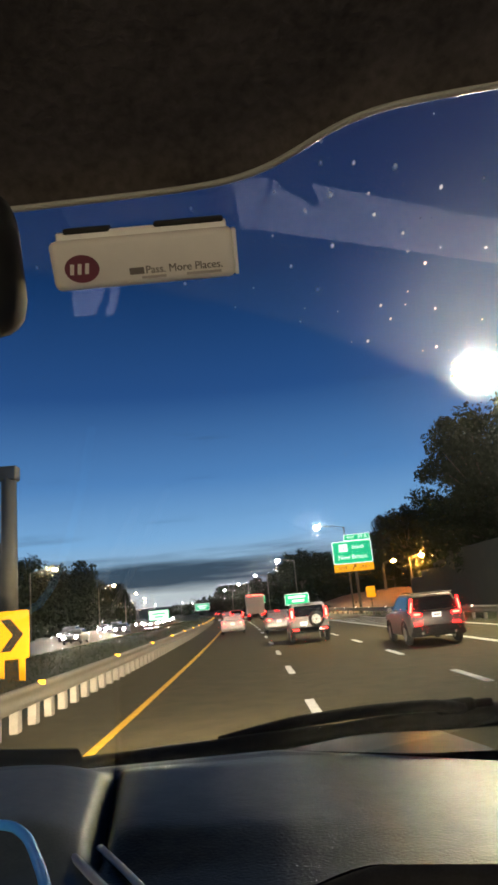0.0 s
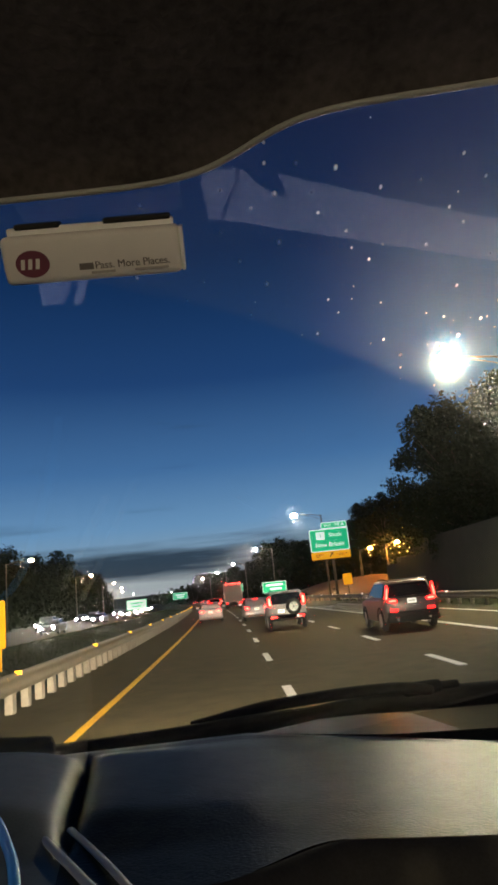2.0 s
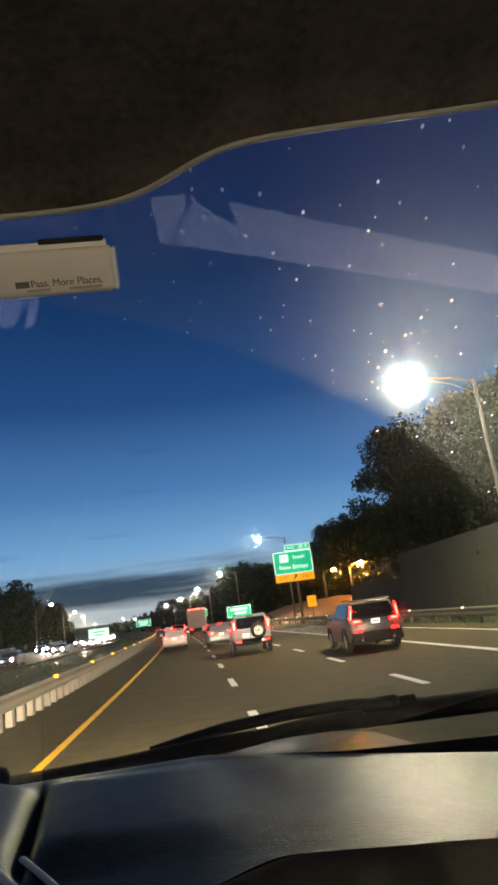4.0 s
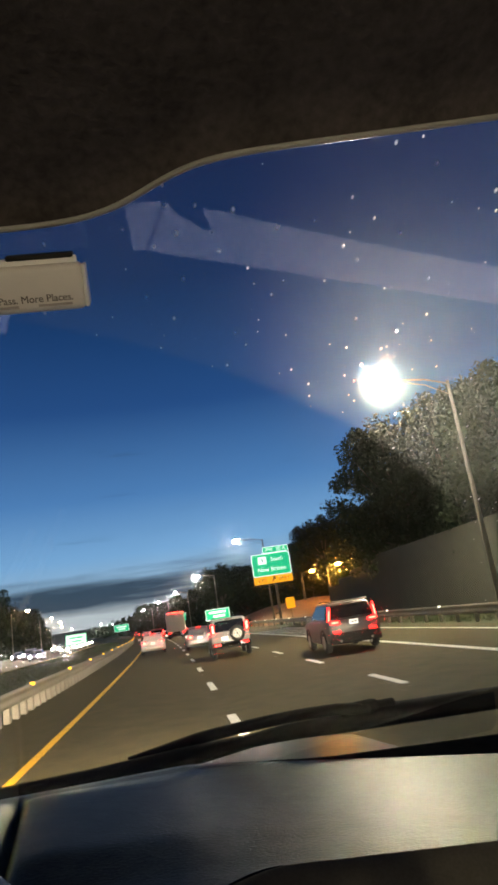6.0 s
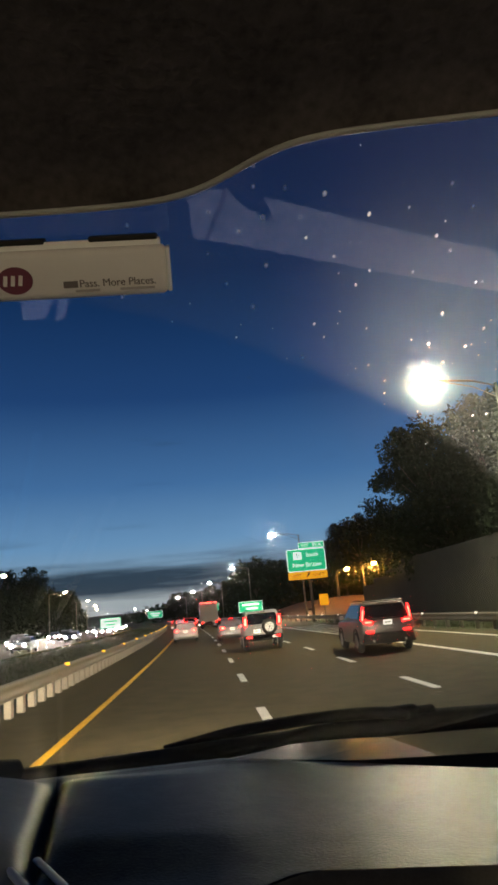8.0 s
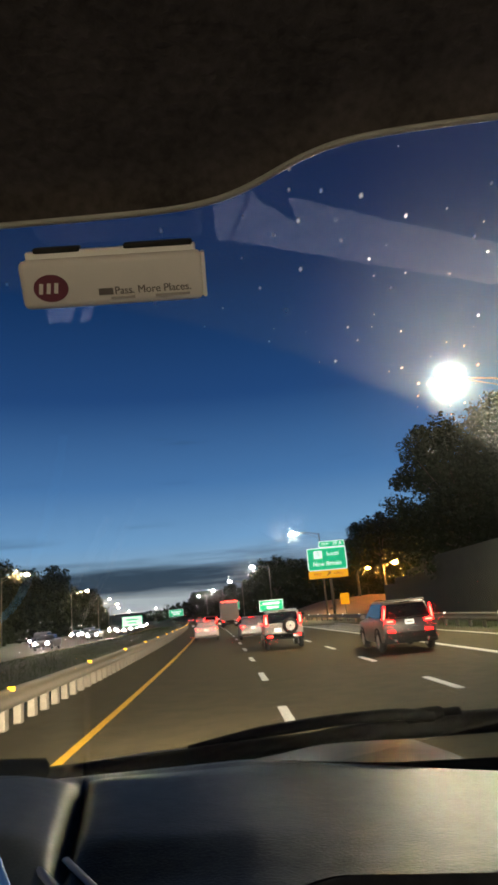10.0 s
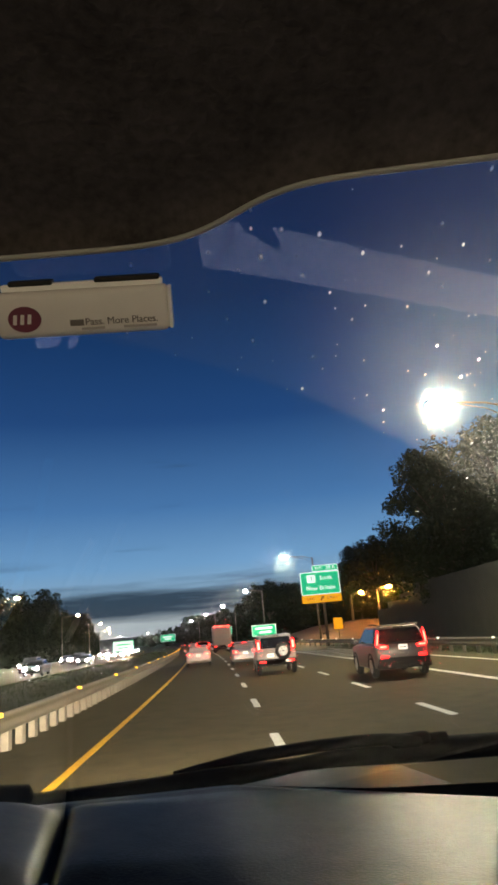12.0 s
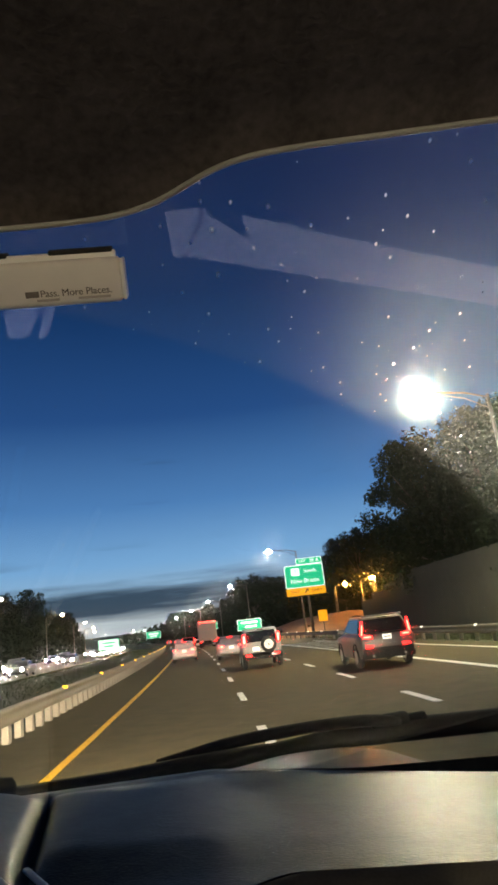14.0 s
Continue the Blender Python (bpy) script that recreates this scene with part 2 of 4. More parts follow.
def glass_material():
    """Clear glass with a film of road dust and grit outside the wiper's arc."""
    m = bpy.data.materials.new("windscreen_glass")
    m.use_nodes = True
    nt = m.node_tree
    nt.nodes.clear()
    L = nt.links.new
    out = nt.nodes.new("ShaderNodeOutputMaterial")
    clear = nt.nodes.new("ShaderNodeBsdfTransparent")
    clear.inputs[0].default_value = (0.97, 0.985, 0.98, 1)
    gloss = nt.nodes.new("ShaderNodeBsdfGlossy")
    gloss.inputs["Roughness"].default_value = 0.015
    fres = nt.nodes.new("ShaderNodeFresnel")
    fres.inputs[0].default_value = 1.45
    pane = nt.nodes.new("ShaderNodeMixShader")
    L(fres.outputs[0], pane.inputs[0]), L(clear.outputs[0], pane.inputs[1]), L(gloss.outputs[0], pane.inputs[2])
    dust = nt.nodes.new("ShaderNodeBsdfTranslucent")
    dust.inputs[0].default_value = (0.8, 0.8, 0.76, 1)
    tc = nt.nodes.new("ShaderNodeTexCoord")
    # outside the arc that the blade sweeps
    off = nt.nodes.new("ShaderNodeVectorMath")
    off.operation = "DISTANCE"
    off.inputs[1].default_value = (-0.2595, 0.9422, 0.0)
    flat = nt.nodes.new("ShaderNodeVectorMath")
    flat.operation = "MULTIPLY"
    flat.inputs[1].default_value = (1, 1, 0)
    L(tc.outputs["Object"], flat.inputs[0]), L(flat.outputs[0], off.inputs[0])
    arc = nt.nodes.new("ShaderNodeMapRange")
    arc.inputs["From Min"].default_value, arc.inputs["From Max"].default_value = 0.656, 0.663
    L(off.outputs["Value"], arc.inputs["Value"])
    spot = nt.nodes.new("ShaderNodeSeparateXYZ")
    L(tc.outputs["Object"], spot.inputs[0])
    upper = nt.nodes.new("ShaderNodeMapRange")
    upper.inputs["From Min"].default_value, upper.inputs["From Max"].default_value = 0.92, 0.70
    L(spot.outputs["Y"], upper.inputs["Value"])
    unswept = nt.nodes.new("ShaderNodeMath")
    unswept.operation = "MULTIPLY"
    L(arc.outputs[0], unswept.inputs[0]), L(upper.outputs[0], unswept.inputs[1])
    veil = nt.nodes.new("ShaderNodeTexNoise")
    veil.inputs["Scale"].default_value = 22
    L(tc.outputs["Object"], veil.inputs["Vector"])
    grit = nt.nodes.new("ShaderNodeTexVoronoi")
    grit.inputs["Scale"].default_value = 150
    drawn = nt.nodes.new("ShaderNodeVectorMath")
    drawn.operation = "MULTIPLY"
    drawn.inputs[1].default_value = (1.0, 0.55, 1.0)
    L(tc.outputs["Object"], drawn.inputs[0]), L(drawn.outputs[0], grit.inputs["Vector"])
    dot = nt.nodes.new("ShaderNodeMapRange")
    dot.inputs["From Min"].default_value, dot.inputs["From Max"].default_value = 0.17, 0.05
    sep = nt.nodes.new("ShaderNodeSeparateColor")
    L(grit.outputs["Color"], sep.inputs[0])
    grain = nt.nodes.new("ShaderNodeMapRange")
    grain.inputs["To Min"].default_value, grain.inputs["To Max"].default_value = 0.30, 1.1
    L(sep.outputs[1], grain.inputs["Value"])
    reach = nt.nodes.new("ShaderNodeMath")
    reach.operation = "DIVIDE"
    L(grit.outputs["Distance"], reach.inputs[0]), L(grain.outputs[0], reach.inputs[1])
    L(reach.outputs[0], dot.inputs["Value"])
    pick = nt.nodes.new("ShaderNodeMath")
    pick.operation = "GREATER_THAN"
    pick.inputs[1].default_value = 0.25
    L(sep.outputs[0], pick.inputs[0])
    dots = nt.nodes.new("ShaderNodeMath")
    dots.operation = "MULTIPLY"
    L(dot.outputs[0], dots.inputs[0]), L(pick.outputs[0], dots.inputs[1])
    amount = nt.nodes.new("ShaderNodeMath")
    amount.operation = "MULTIPLY_ADD"
    amount.inputs[1].default_value, amount.inputs[2].default_value = 0.075, 0.0
    L(veil.outputs["Fac"], amount.inputs[0])
    both = nt.nodes.new("ShaderNodeMath")
    both.operation = "MULTIPLY_ADD"
    both.inputs[1].default_value = 0.30
    L(dots.outputs[0], both.inputs[0]), L(amount.outputs[0], both.inputs[2])
    dirty = nt.nodes.new("ShaderNodeMath")
    dirty.operation = "MULTIPLY"
    L(both.outputs[0], dirty.inputs[0]), L(unswept.outputs[0], dirty.inputs[1])
    # layers added as lamp glare: a close halo, a softer one and a wide veil in the dust
    grains = nt.nodes.new("ShaderNodeCombineXYZ")
    grains.inputs[0].default_value, grains.inputs[1].default_value, grains.inputs[2].default_value = -0.12, -0.97, -0.16
    film = pane
    for ior, rough, swept, dusty in ((1.03, 0.50, 0.028, 0.028), (1.04, 0.74, 0.006, 0.010), (1.30, 0.70, 0.002, 0.014)):
        haze = nt.nodes.new("ShaderNodeBsdfRefraction")
        haze.inputs["IOR"].default_value, haze.inputs["Roughness"].default_value = ior, rough
        L(grains.outputs[0], haze.inputs["Normal"])
        hazy = nt.nodes.new("ShaderNodeMath")
        hazy.operation = "MULTIPLY_ADD"
        hazy.inputs[1].default_value, hazy.inputs[2].default_value = dusty - swept, swept
        L(unswept.outputs[0], hazy.inputs[0])
        layer = nt.nodes.new("ShaderNodeMixShader")
        L(hazy.outputs[0], layer.inputs[0]), L(film.outputs[0], layer.inputs[1]), L(haze.outputs[0], layer.inputs[2])
        film = layer
    # single grains of grit scatter the lamps more widely
    spark = nt.nodes.new("ShaderNodeBsdfRefraction")
    spark.inputs["IOR"].default_value, spark.inputs["Roughness"].default_value = 1.25, 0.75
    L(grains.outputs[0], spark.inputs["Normal"])
    share = nt.nodes.new("ShaderNodeMath")
    share.operation = "MULTIPLY_ADD"
    share.inputs[1].default_value, share.inputs[2].default_value = 0.75, 0.15
    L(unswept.outputs[0], share.inputs[0])
    sparks = nt.nodes.new("ShaderNodeMath")
    sparks.operation = "MULTIPLY"
    L(dots.outputs[0], sparks.inputs[0]), L(share.outputs[0], sparks.inputs[1])
    gritty = nt.nodes.new("ShaderNodeMixShader")
    L(sparks.outputs[0], gritty.inputs[0]), L(film.outputs[0], gritty.inputs[1]), L(spark.outputs[0], gritty.inputs[2])
    final = nt.nodes.new("ShaderNodeMixShader")
    L(dirty.outputs[0], final.inputs[0]), L(gritty.outputs[0], final.inputs[1]), L(dust.outputs[0], final.inputs[2])
    L(final.outputs[0], out.inputs[0])
    return m


M_WINDSCREEN = glass_material()


# ---- mesh helpers ----
def thing(name, label, category, place=(0, 0, 0), group="", kind="", rz=0.0):
    ob = new(name)
    ob.matrix_basis = pose(*place, 0, 0, rz)
    return tagged(ob, label, category, group, kind)


def finish(name, bm, material, parent=None, label="", smooth=False):
    bmesh.ops.recalc_face_normals(bm, faces=bm.faces)
    me = bpy.data.meshes.new(name)
    bm.to_mesh(me)
    bm.free()
    for p in me.polygons:
        p.use_smooth = smooth
    if material:
        me.materials.append(material)
    ob = new(name, me)
    if parent:
        ob.parent = parent
    return tagged(ob, label) if label else ob


def part(name, bm, material, parent, label="", smooth=False):
    return finish(name, bm, material, parent, label, smooth)


def box(sx, sy, sz, at=(0, 0, 0), bevel=0.0, turn=None, segments=2):
    bm = bmesh.new()
    bmesh.ops.create_cube(bm, size=1, matrix=Matrix.Diagonal((sx, sy, sz, 1)))
    if bevel:
        bmesh.ops.bevel(bm, geom=bm.edges[:], offset=bevel, segments=segments, affect="EDGES", profile=0.5)
    m = Matrix.Translation(at)
    if turn:
        m = m @ pose(0, 0, 0, *turn)
    bmesh.ops.transform(bm, matrix=m, verts=bm.verts)
    return bm


def join(*parts):
    bm = bmesh.new()
    for p in parts:
        me = bpy.data.meshes.new("tmp")
        p.to_mesh(me)
        p.free()
        bm.from_mesh(me)
        bpy.data.meshes.remove(me)
    return bm


def rod(a, b, r0, r1=None, n=10):
    r1 = r0 if r1 is None else r1
    a, b = Vector(a), Vector(b)
    bm = bmesh.new()
    q = (b - a).to_track_quat("Z", "Y").to_matrix().to_4x4()
    bmesh.ops.create_cone(bm, cap_ends=True, segments=n, radius1=r0, radius2=r1, depth=(b - a).length,
                          matrix=Matrix.Translation((a + b) / 2) @ q)
    return bm


def loft(rings, closed=True, caps=True):
    """A skin over rings of equal length."""
    bm = bmesh.new()
    rows = [[bm.verts.new(p) for p in r] for r in rings]
    n = len(rings[0])
    for a, b in zip(rows, rows[1:]):
        for i in range(n if closed else n - 1):
            j = (i + 1) % n
            bm.faces.new((a[i], a[j], b[j], b[i]))
    if caps and closed:
        bm.faces.new(rows[0]), bm.faces.new(rows[-1])
    return bm


def tube(points, radius, n=8, flat=1.0):
    """A round or flattened bar along a line of points."""
    pts = [Vector(p) for p in points]
    rings = []
    for i, p in enumerate(pts):
        d = (pts[min(i + 1, len(pts) - 1)] - pts[max(i - 1, 0)]).normalized()
        s = d.cross(Vector((0, 0, 1))).normalized()
        u = s.cross(d).normalized()
        r = radius(i / (len(pts) - 1)) if callable(radius) else radius
        rings.append([p + s * r * math.cos(k * math.tau / n) + u * r * flat * math.sin(k * math.tau / n) for k in range(n)])
    return loft(rings)


def smooth_line(ctrl, steps=8):
    """A line that glides through a few points."""
    c = [Vector(p) for p in ctrl]
    c = [2 * c[0] - c[1], *c, 2 * c[-1] - c[-2]]
    out = []
    for i in range(1, len(c) - 2):
        for k in range(steps):
            t = k / steps
            a, b, d, e = c[i - 1], c[i], c[i + 1], c[i + 2]
            out.append(0.5 * (2 * b + (d - a) * t + (2 * a - 5 * b + 4 * d - e) * t * t + (3 * b - a - 3 * d + e) * t ** 3))
    return out + [c[-2]]


def disc(r, depth, at, axis="Y", n=20, bevel=0.0):
    bm = bmesh.new()
    bmesh.ops.create_cone(bm, cap_ends=True, segments=n, radius1=r, radius2=r, depth=depth)
    if bevel:
        rim = [e for e in bm.edges if abs(e.verts[0].co.z - e.verts[1].co.z) < 1e-6]
        bmesh.ops.bevel(bm, geom=rim, offset=bevel, segments=2, affect="EDGES")
    turn = {"Y": (90, 0, 0), "X": (0, 90, 0), "Z": (0, 0, 0)}[axis]
    bmesh.ops.transform(bm, matrix=Matrix.Translation(at) @ pose(0, 0, 0, *turn), verts=bm.verts)
    return bm


def words(text, size, at, turn, material, parent, name="lettering", align="CENTER"):
    cu = bpy.data.curves.new(name, "FONT")
    cu.body, cu.size, cu.extrude, cu.align_x, cu.align_y = text, size, min(0.004, size * 0.03), align, "CENTER"
    tmp = bpy.data.objects.new(name, cu)
    me = bpy.data.meshes.new_from_object(tmp)
    bpy.data.objects.remove(tmp)
    me.materials.append(material)
    ob = new(name, me)
    ob.parent = parent
    ob.matrix_basis = pose(*at, *turn)
    return ob


def ribbon(x0, x1, y0, y1, z, step=6.0):
    """A flat band along the road from y0 to y1, following its bend."""
    bm = bmesh.new()
    n = max(1, int((y1 - y0) / step))
    rows = []
    for i in range(n + 1):
        y = y0 + (y1 - y0) * i / n
        rows.append((bm.verts.new((bend(y) + x0, y, z)), bm.verts.new((bend(y) + x1, y, z))))
    for a, b in zip(rows, rows[1:]):
        bm.faces.new((a[0], a[1], b[1], b[0]))
    return bm


def slab(x0, x1, y0, y1, z, h=0.006, step=6.0):
    bm = ribbon(x0, x1, y0, y1, z, step)
    top = bmesh.ops.extrude_face_region(bm, geom=bm.faces[:])
    bmesh.ops.translate(bm, vec=(0, 0, -h), verts=[v for v in top["geom"] if isinstance(v, bmesh.types.BMVert)])
    return bm


# ---- ground, road and its markings ----
LINE_Y, LINE_1, LINE_2, LINE_E = -2.47, 0.86, 4.30, 7.75


def ground_height(x, y):
    """Level by the road, a low grassy swell in the median, a bank behind the wall."""
    u = x - bend(y)
    z = -0.06
    if u < -5:
        z += 0.70 * math.sin(math.pi * (-5 - u) / 7.6) ** 1.0 if u > -12.6 else -0.10
    if u > 17:
        z += 2.6 * min(1, (u - 17) / 16) + 0.5 * noise.noise((x * 0.05, y * 0.05, 0))
    if u < -34:
        z += min(7, (-34 - u) * 0.10)
    return z


def build_ground():
    xs = [-4000, -1500, -600, -250, -120, -80, -60, -48, -40, -34, -30, -26, -22, -18, -14, -12, -10, -8, -6.5, -5.2, -3, 2, 6, 11, 14, 17.5, 19, 22, 26, 32,
          40, 55, 80, 130, 250, 600, 1500, 4000]
    ys = [-800, -100, -30, -10, *range(0, 420, 10), 450, 520, 620, 800, 1100, 1600, 2400, 4000]
    verts, faces = [], []
    for y in ys:
        for x in xs:
            X = x + bend(y)
            verts.append((X, y, ground_height(X, y)))
    w = len(xs)
    for j in range(len(ys) - 1):
        for i in range(w - 1):
            faces.append((j * w + i, j * w + i + 1, (j + 1) * w + i + 1, (j + 1) * w + i))
    me = bpy.data.meshes.new("ground")
    me.from_pydata(verts, [], faces)
    me.materials.append(M_GRASS)
    for p in me.polygons:
        p.use_smooth = True
    return tagged(new("ground", me), "dark mown grass verge and median beside the highway", "ground", kind="structure")


build_ground()
road = finish("road", slab(-4.9, 12.2, -40, 900, 0.0, 0.3, 8), M_ASPHALT)
tagged(road, "dark worn asphalt carriageway of the highway under lamps", "road", kind="structure")
far_road = finish("road_opposite", slab(-31, -13, -40, 900, -0.02, 0.3, 8), M_ASPHALT)
tagged(far_road, "dark asphalt carriageway for the oncoming traffic", "road", kind="structure")


def marking(name, bm, material, label):
    return tagged(finish(name, bm, material), label, "road marking", kind="structure")


marking("edge_line_yellow", slab(LINE_Y - 0.072, LINE_Y + 0.072, -20, 420, 0.010, 0.008, 4), M_YELLOW_LINE, "solid yellow edge line painted on the asphalt")
marking("edge_line_white", slab(LINE_E - 0.13, LINE_E + 0.13, -20, 420, 0.010, 0.008, 4), M_WHITE_LINE, "solid white edge line painted on the asphalt")
marking("edge_line_opposite", slab(-14.6, -14.45, -20, 420, -0.010, 0.008, 4), M_YELLOW_LINE, "yellow edge line of the opposite carriageway")


def build_dashes(u, start, label):
    dash = None
    for i in range(26):
        y = start + i * 7.3
        x = bend(y + 1) + u
        lean = math.degrees(math.atan2(bend(y) - bend(y + 2), 2))
        if dash is None:
            dash = finish("lane_dash", box(0.17, 2.3, 0.012, bevel=0.004), M_WHITE_LINE)
            tagged(dash, label, "road marking", "lane dashes", "structure")
            dash.matrix_basis = pose(x, y, 0.010, 0, 0, lean)
        else:
            copy_thing(dash, pose(x, y, 0.010, 0, 0, lean))


build_dashes(LINE_1, 4.6, "short white lane dash painted on the asphalt")
build_dashes(LINE_2, 7.0, "short white lane dash painted on the asphalt")
# hatched gore where the exit leaves
gore = []
for i in range(8):
    y = 40 + i * 3.0
    gore.append(box(0.38, 4.3, 0.010, (bend(y) + 9.45, y, 0.010), turn=(0, 0, 46)))
gore.append(slab(10.95, 11.15, 12, 66, 0.010, 0.008, 4))
marking("gore_hatching", join(*gore), M_WHITE_LINE, "white hatched gore painted beside the exit lane")


# ---- guard rails ----
def beam_profile(u, y, z, side):
    """One W-shaped section of the rail."""
    shape = [(0, 0.0), (0.05, 0.035), (0.05, 0.11), (0.015, 0.15), (0.015, 0.23), (0.05, 0.27), (0.05, 0.345), (0, 0.38)]
    x = bend(y) + u
    front = [(x + side * d, y, z + h) for d, h in shape]
    return front + [(x + side * (d - 0.012), y, z + h) for d, h in reversed(shape)]


def guard_rail(u, y0, y1, side, label, gap, post_w, near, reflect, name="guard_rail"):
    rail = thing(name, label, "guard rail", (0, 0, 0))
    ys = np.arange(y0, y1 + 0.1, 3.8)
    part("rail_beam", loft([beam_profile(u, float(y), 0.37, side) for y in ys]), M_GALV, rail, "galvanised W-beam rail", True)
    posts = np.arange(y0 + 0.5, min(y1, near), gap)
    post = None
    for y in posts:
        y = float(y)
        at = pose(bend(y) + u - side * 0.07, y, 0.33)
        if post is None:
            post = part("post", box(0.16, post_w, 0.66, bevel=0.015), M_POST, rail, "pale weathered post and block")
            post.matrix_basis = at
        else:
            o = bpy.data.objects.new("post", post.data)
            scene.collection.objects.link(o)
            o.parent, o.matrix_basis = rail, at
    far = [box(0.16, post_w, 0.74, (bend(float(y)) + u - side * 0.10, float(y), 0.36)) for y in np.arange(near, y1, gap * 2)]
    if far:
        tagged(part("post_row", join(*far), M_POST, rail), kind="stuff")
    refl = None
    for y in np.arange(y0 + 2.0, min(y1, 130), 7.6):
        y = float(y)
        at = pose(bend(y) + u + side * 0.06, y, 0.735)
        if refl is None:
            refl = part("reflector", box(0.15, 0.03, 0.085, bevel=0.014, segments=3), reflect, rail, "small reflector on the rail")
            refl.matrix_basis = at
        else:
            o = bpy.data.objects.new("reflector", refl.data)
            scene.collection.objects.link(o)
            o.parent, o.matrix_basis = rail, at
    return rail


guard_rail(-4.35, 4, 300, 1, "galvanised steel guard rail on pale posts along the grass median", 1.0, 0.24, 62, M_AMBER)
guard_rail(12.6, 6, 200, -1, "galvanised steel guard rail with reflectors before the concrete wall", 1.9, 0.15, 60, M_CLEAR_REFL)


# ---- concrete retaining wall ----
def retaining_wall():
    wall = thing("wall_retaining", "tall weathered concrete panel wall along the exit shoulder", "wall", kind="structure")
    panel = None
    for i in range(18):
        y = -6 + i * 4.0
        h = 4.7 if i < 15 else 4.7 - (i - 14) * 0.5
        bm = box(0.22, 3.995, h, (0, 0, h / 2), bevel=0.006)
        ob = part("panel", bm, M_WALL, wall) if (panel is None or i >= 15) else bpy.data.objects.new("panel", panel.data)
        if panel is None:
            panel = ob
        elif i < 15:
            scene.collection.objects.link(ob)
            ob.parent = wall
        lean = math.degrees(math.atan(max(0, y) / 2200))
        ob.matrix_basis = pose(bend(y) + 16.0, y, -0.1, 0, 0, lean)
        post = part("pilaster", box(0.226, 0.18, h + 0.03, (0, 0, h / 2), bevel=0.006), M_WALL, wall)
        post.matrix_basis = pose(bend(y + 2) + 16.0, y + 2.0, -0.1, 0, 0, lean)
    return wall


retaining_wall()


# ---- street lamps ----
def street_lamp(x, y, arm, h, z0, label, material, group):
    t = thing("street_lamp", label, "street lamp", (x, y, z0), group)
    part("pole", rod((0, 0, 0), (0, 0, h), 0.14, 0.075, 12), M_GALV, t, "tapered grey metal pole", True)
    part("base_plate", box(0.45, 0.45, 0.05, (0, 0, 0.025), bevel=0.01), M_GALV, t)
    s = -1 if arm < 0 else 1
    part("arm", tube([(0, 0, h - 0.15), (arm * 0.35, 0, h + 0.18), (arm * 0.8, 0, h + 0.30), (arm, 0, h + 0.30)], 0.045), M_GALV, t, "", True)
    part("brace", tube([(0, 0, h - 0.75), (arm * 0.35, 0, h - 0.12), (arm * 0.75, 0, h + 0.20)], 0.025), M_GALV, t, "", True)
    head = part("luminaire", box(0.85, 0.36, 0.20, (arm + s * 0.35, 0, h + 0.36), bevel=0.07, segments=3), M_TRIM, t, "dark cobra-head housing", True)
    bm = bmesh.new()
    bmesh.ops.create_uvsphere(bm, u_segments=18, v_segments=10, radius=1,
                              matrix=Matrix.Translation((arm + s * 0.38, 0, h + 0.24)) @ Matrix.Diagonal((0.40, 0.30, 0.24, 1)))
    part("lens", bm, material, head, "glowing lamp lens", True)
    return t


for ly in (-32, *RIGHT_LAMPS):
    street_lamp(bend(ly) + 15.2, ly, -3.4, 11.6, 0.0, "tall grey street lamp with a lit white head beside the wall", M_LUMINAIRE, "highway lamps")
for ly in LEFT_LAMPS:
    street_lamp(bend(ly) - 33, ly, 3.6, 10.8, -0.3, "grey street lamp with a lit head beyond the opposite carriageway", M_WARM_LUMINAIRE, "opposite lamps")
for sx, sy, sz in ((23.2, 98, 1.6), (22.0, 112, 1.8), (24.5, 126, 2.2), (-52, 210, 1.0), (-56, 222, 1.0)):
    street_lamp(sx, sy, 1.4 if sx > 0 else 2.0, 5.2 if sx > 0 else 8.5, sz, "street lamp with an orange sodium head on the ramp", M_SODIUM, "sodium lamps")
for sx, sy, sz in ((-12, 700, 8), (18, 720, 9), (-90, 760, 4), (40, 820, 8), (70, 900, 6), (-150, 820, 3)):
    street_lamp(bend(sy) + sx, sy, 1.4, 14, sz - 8, "far street lamp with a lit head under the hill", M_LUMINAIRE, "far lamps")


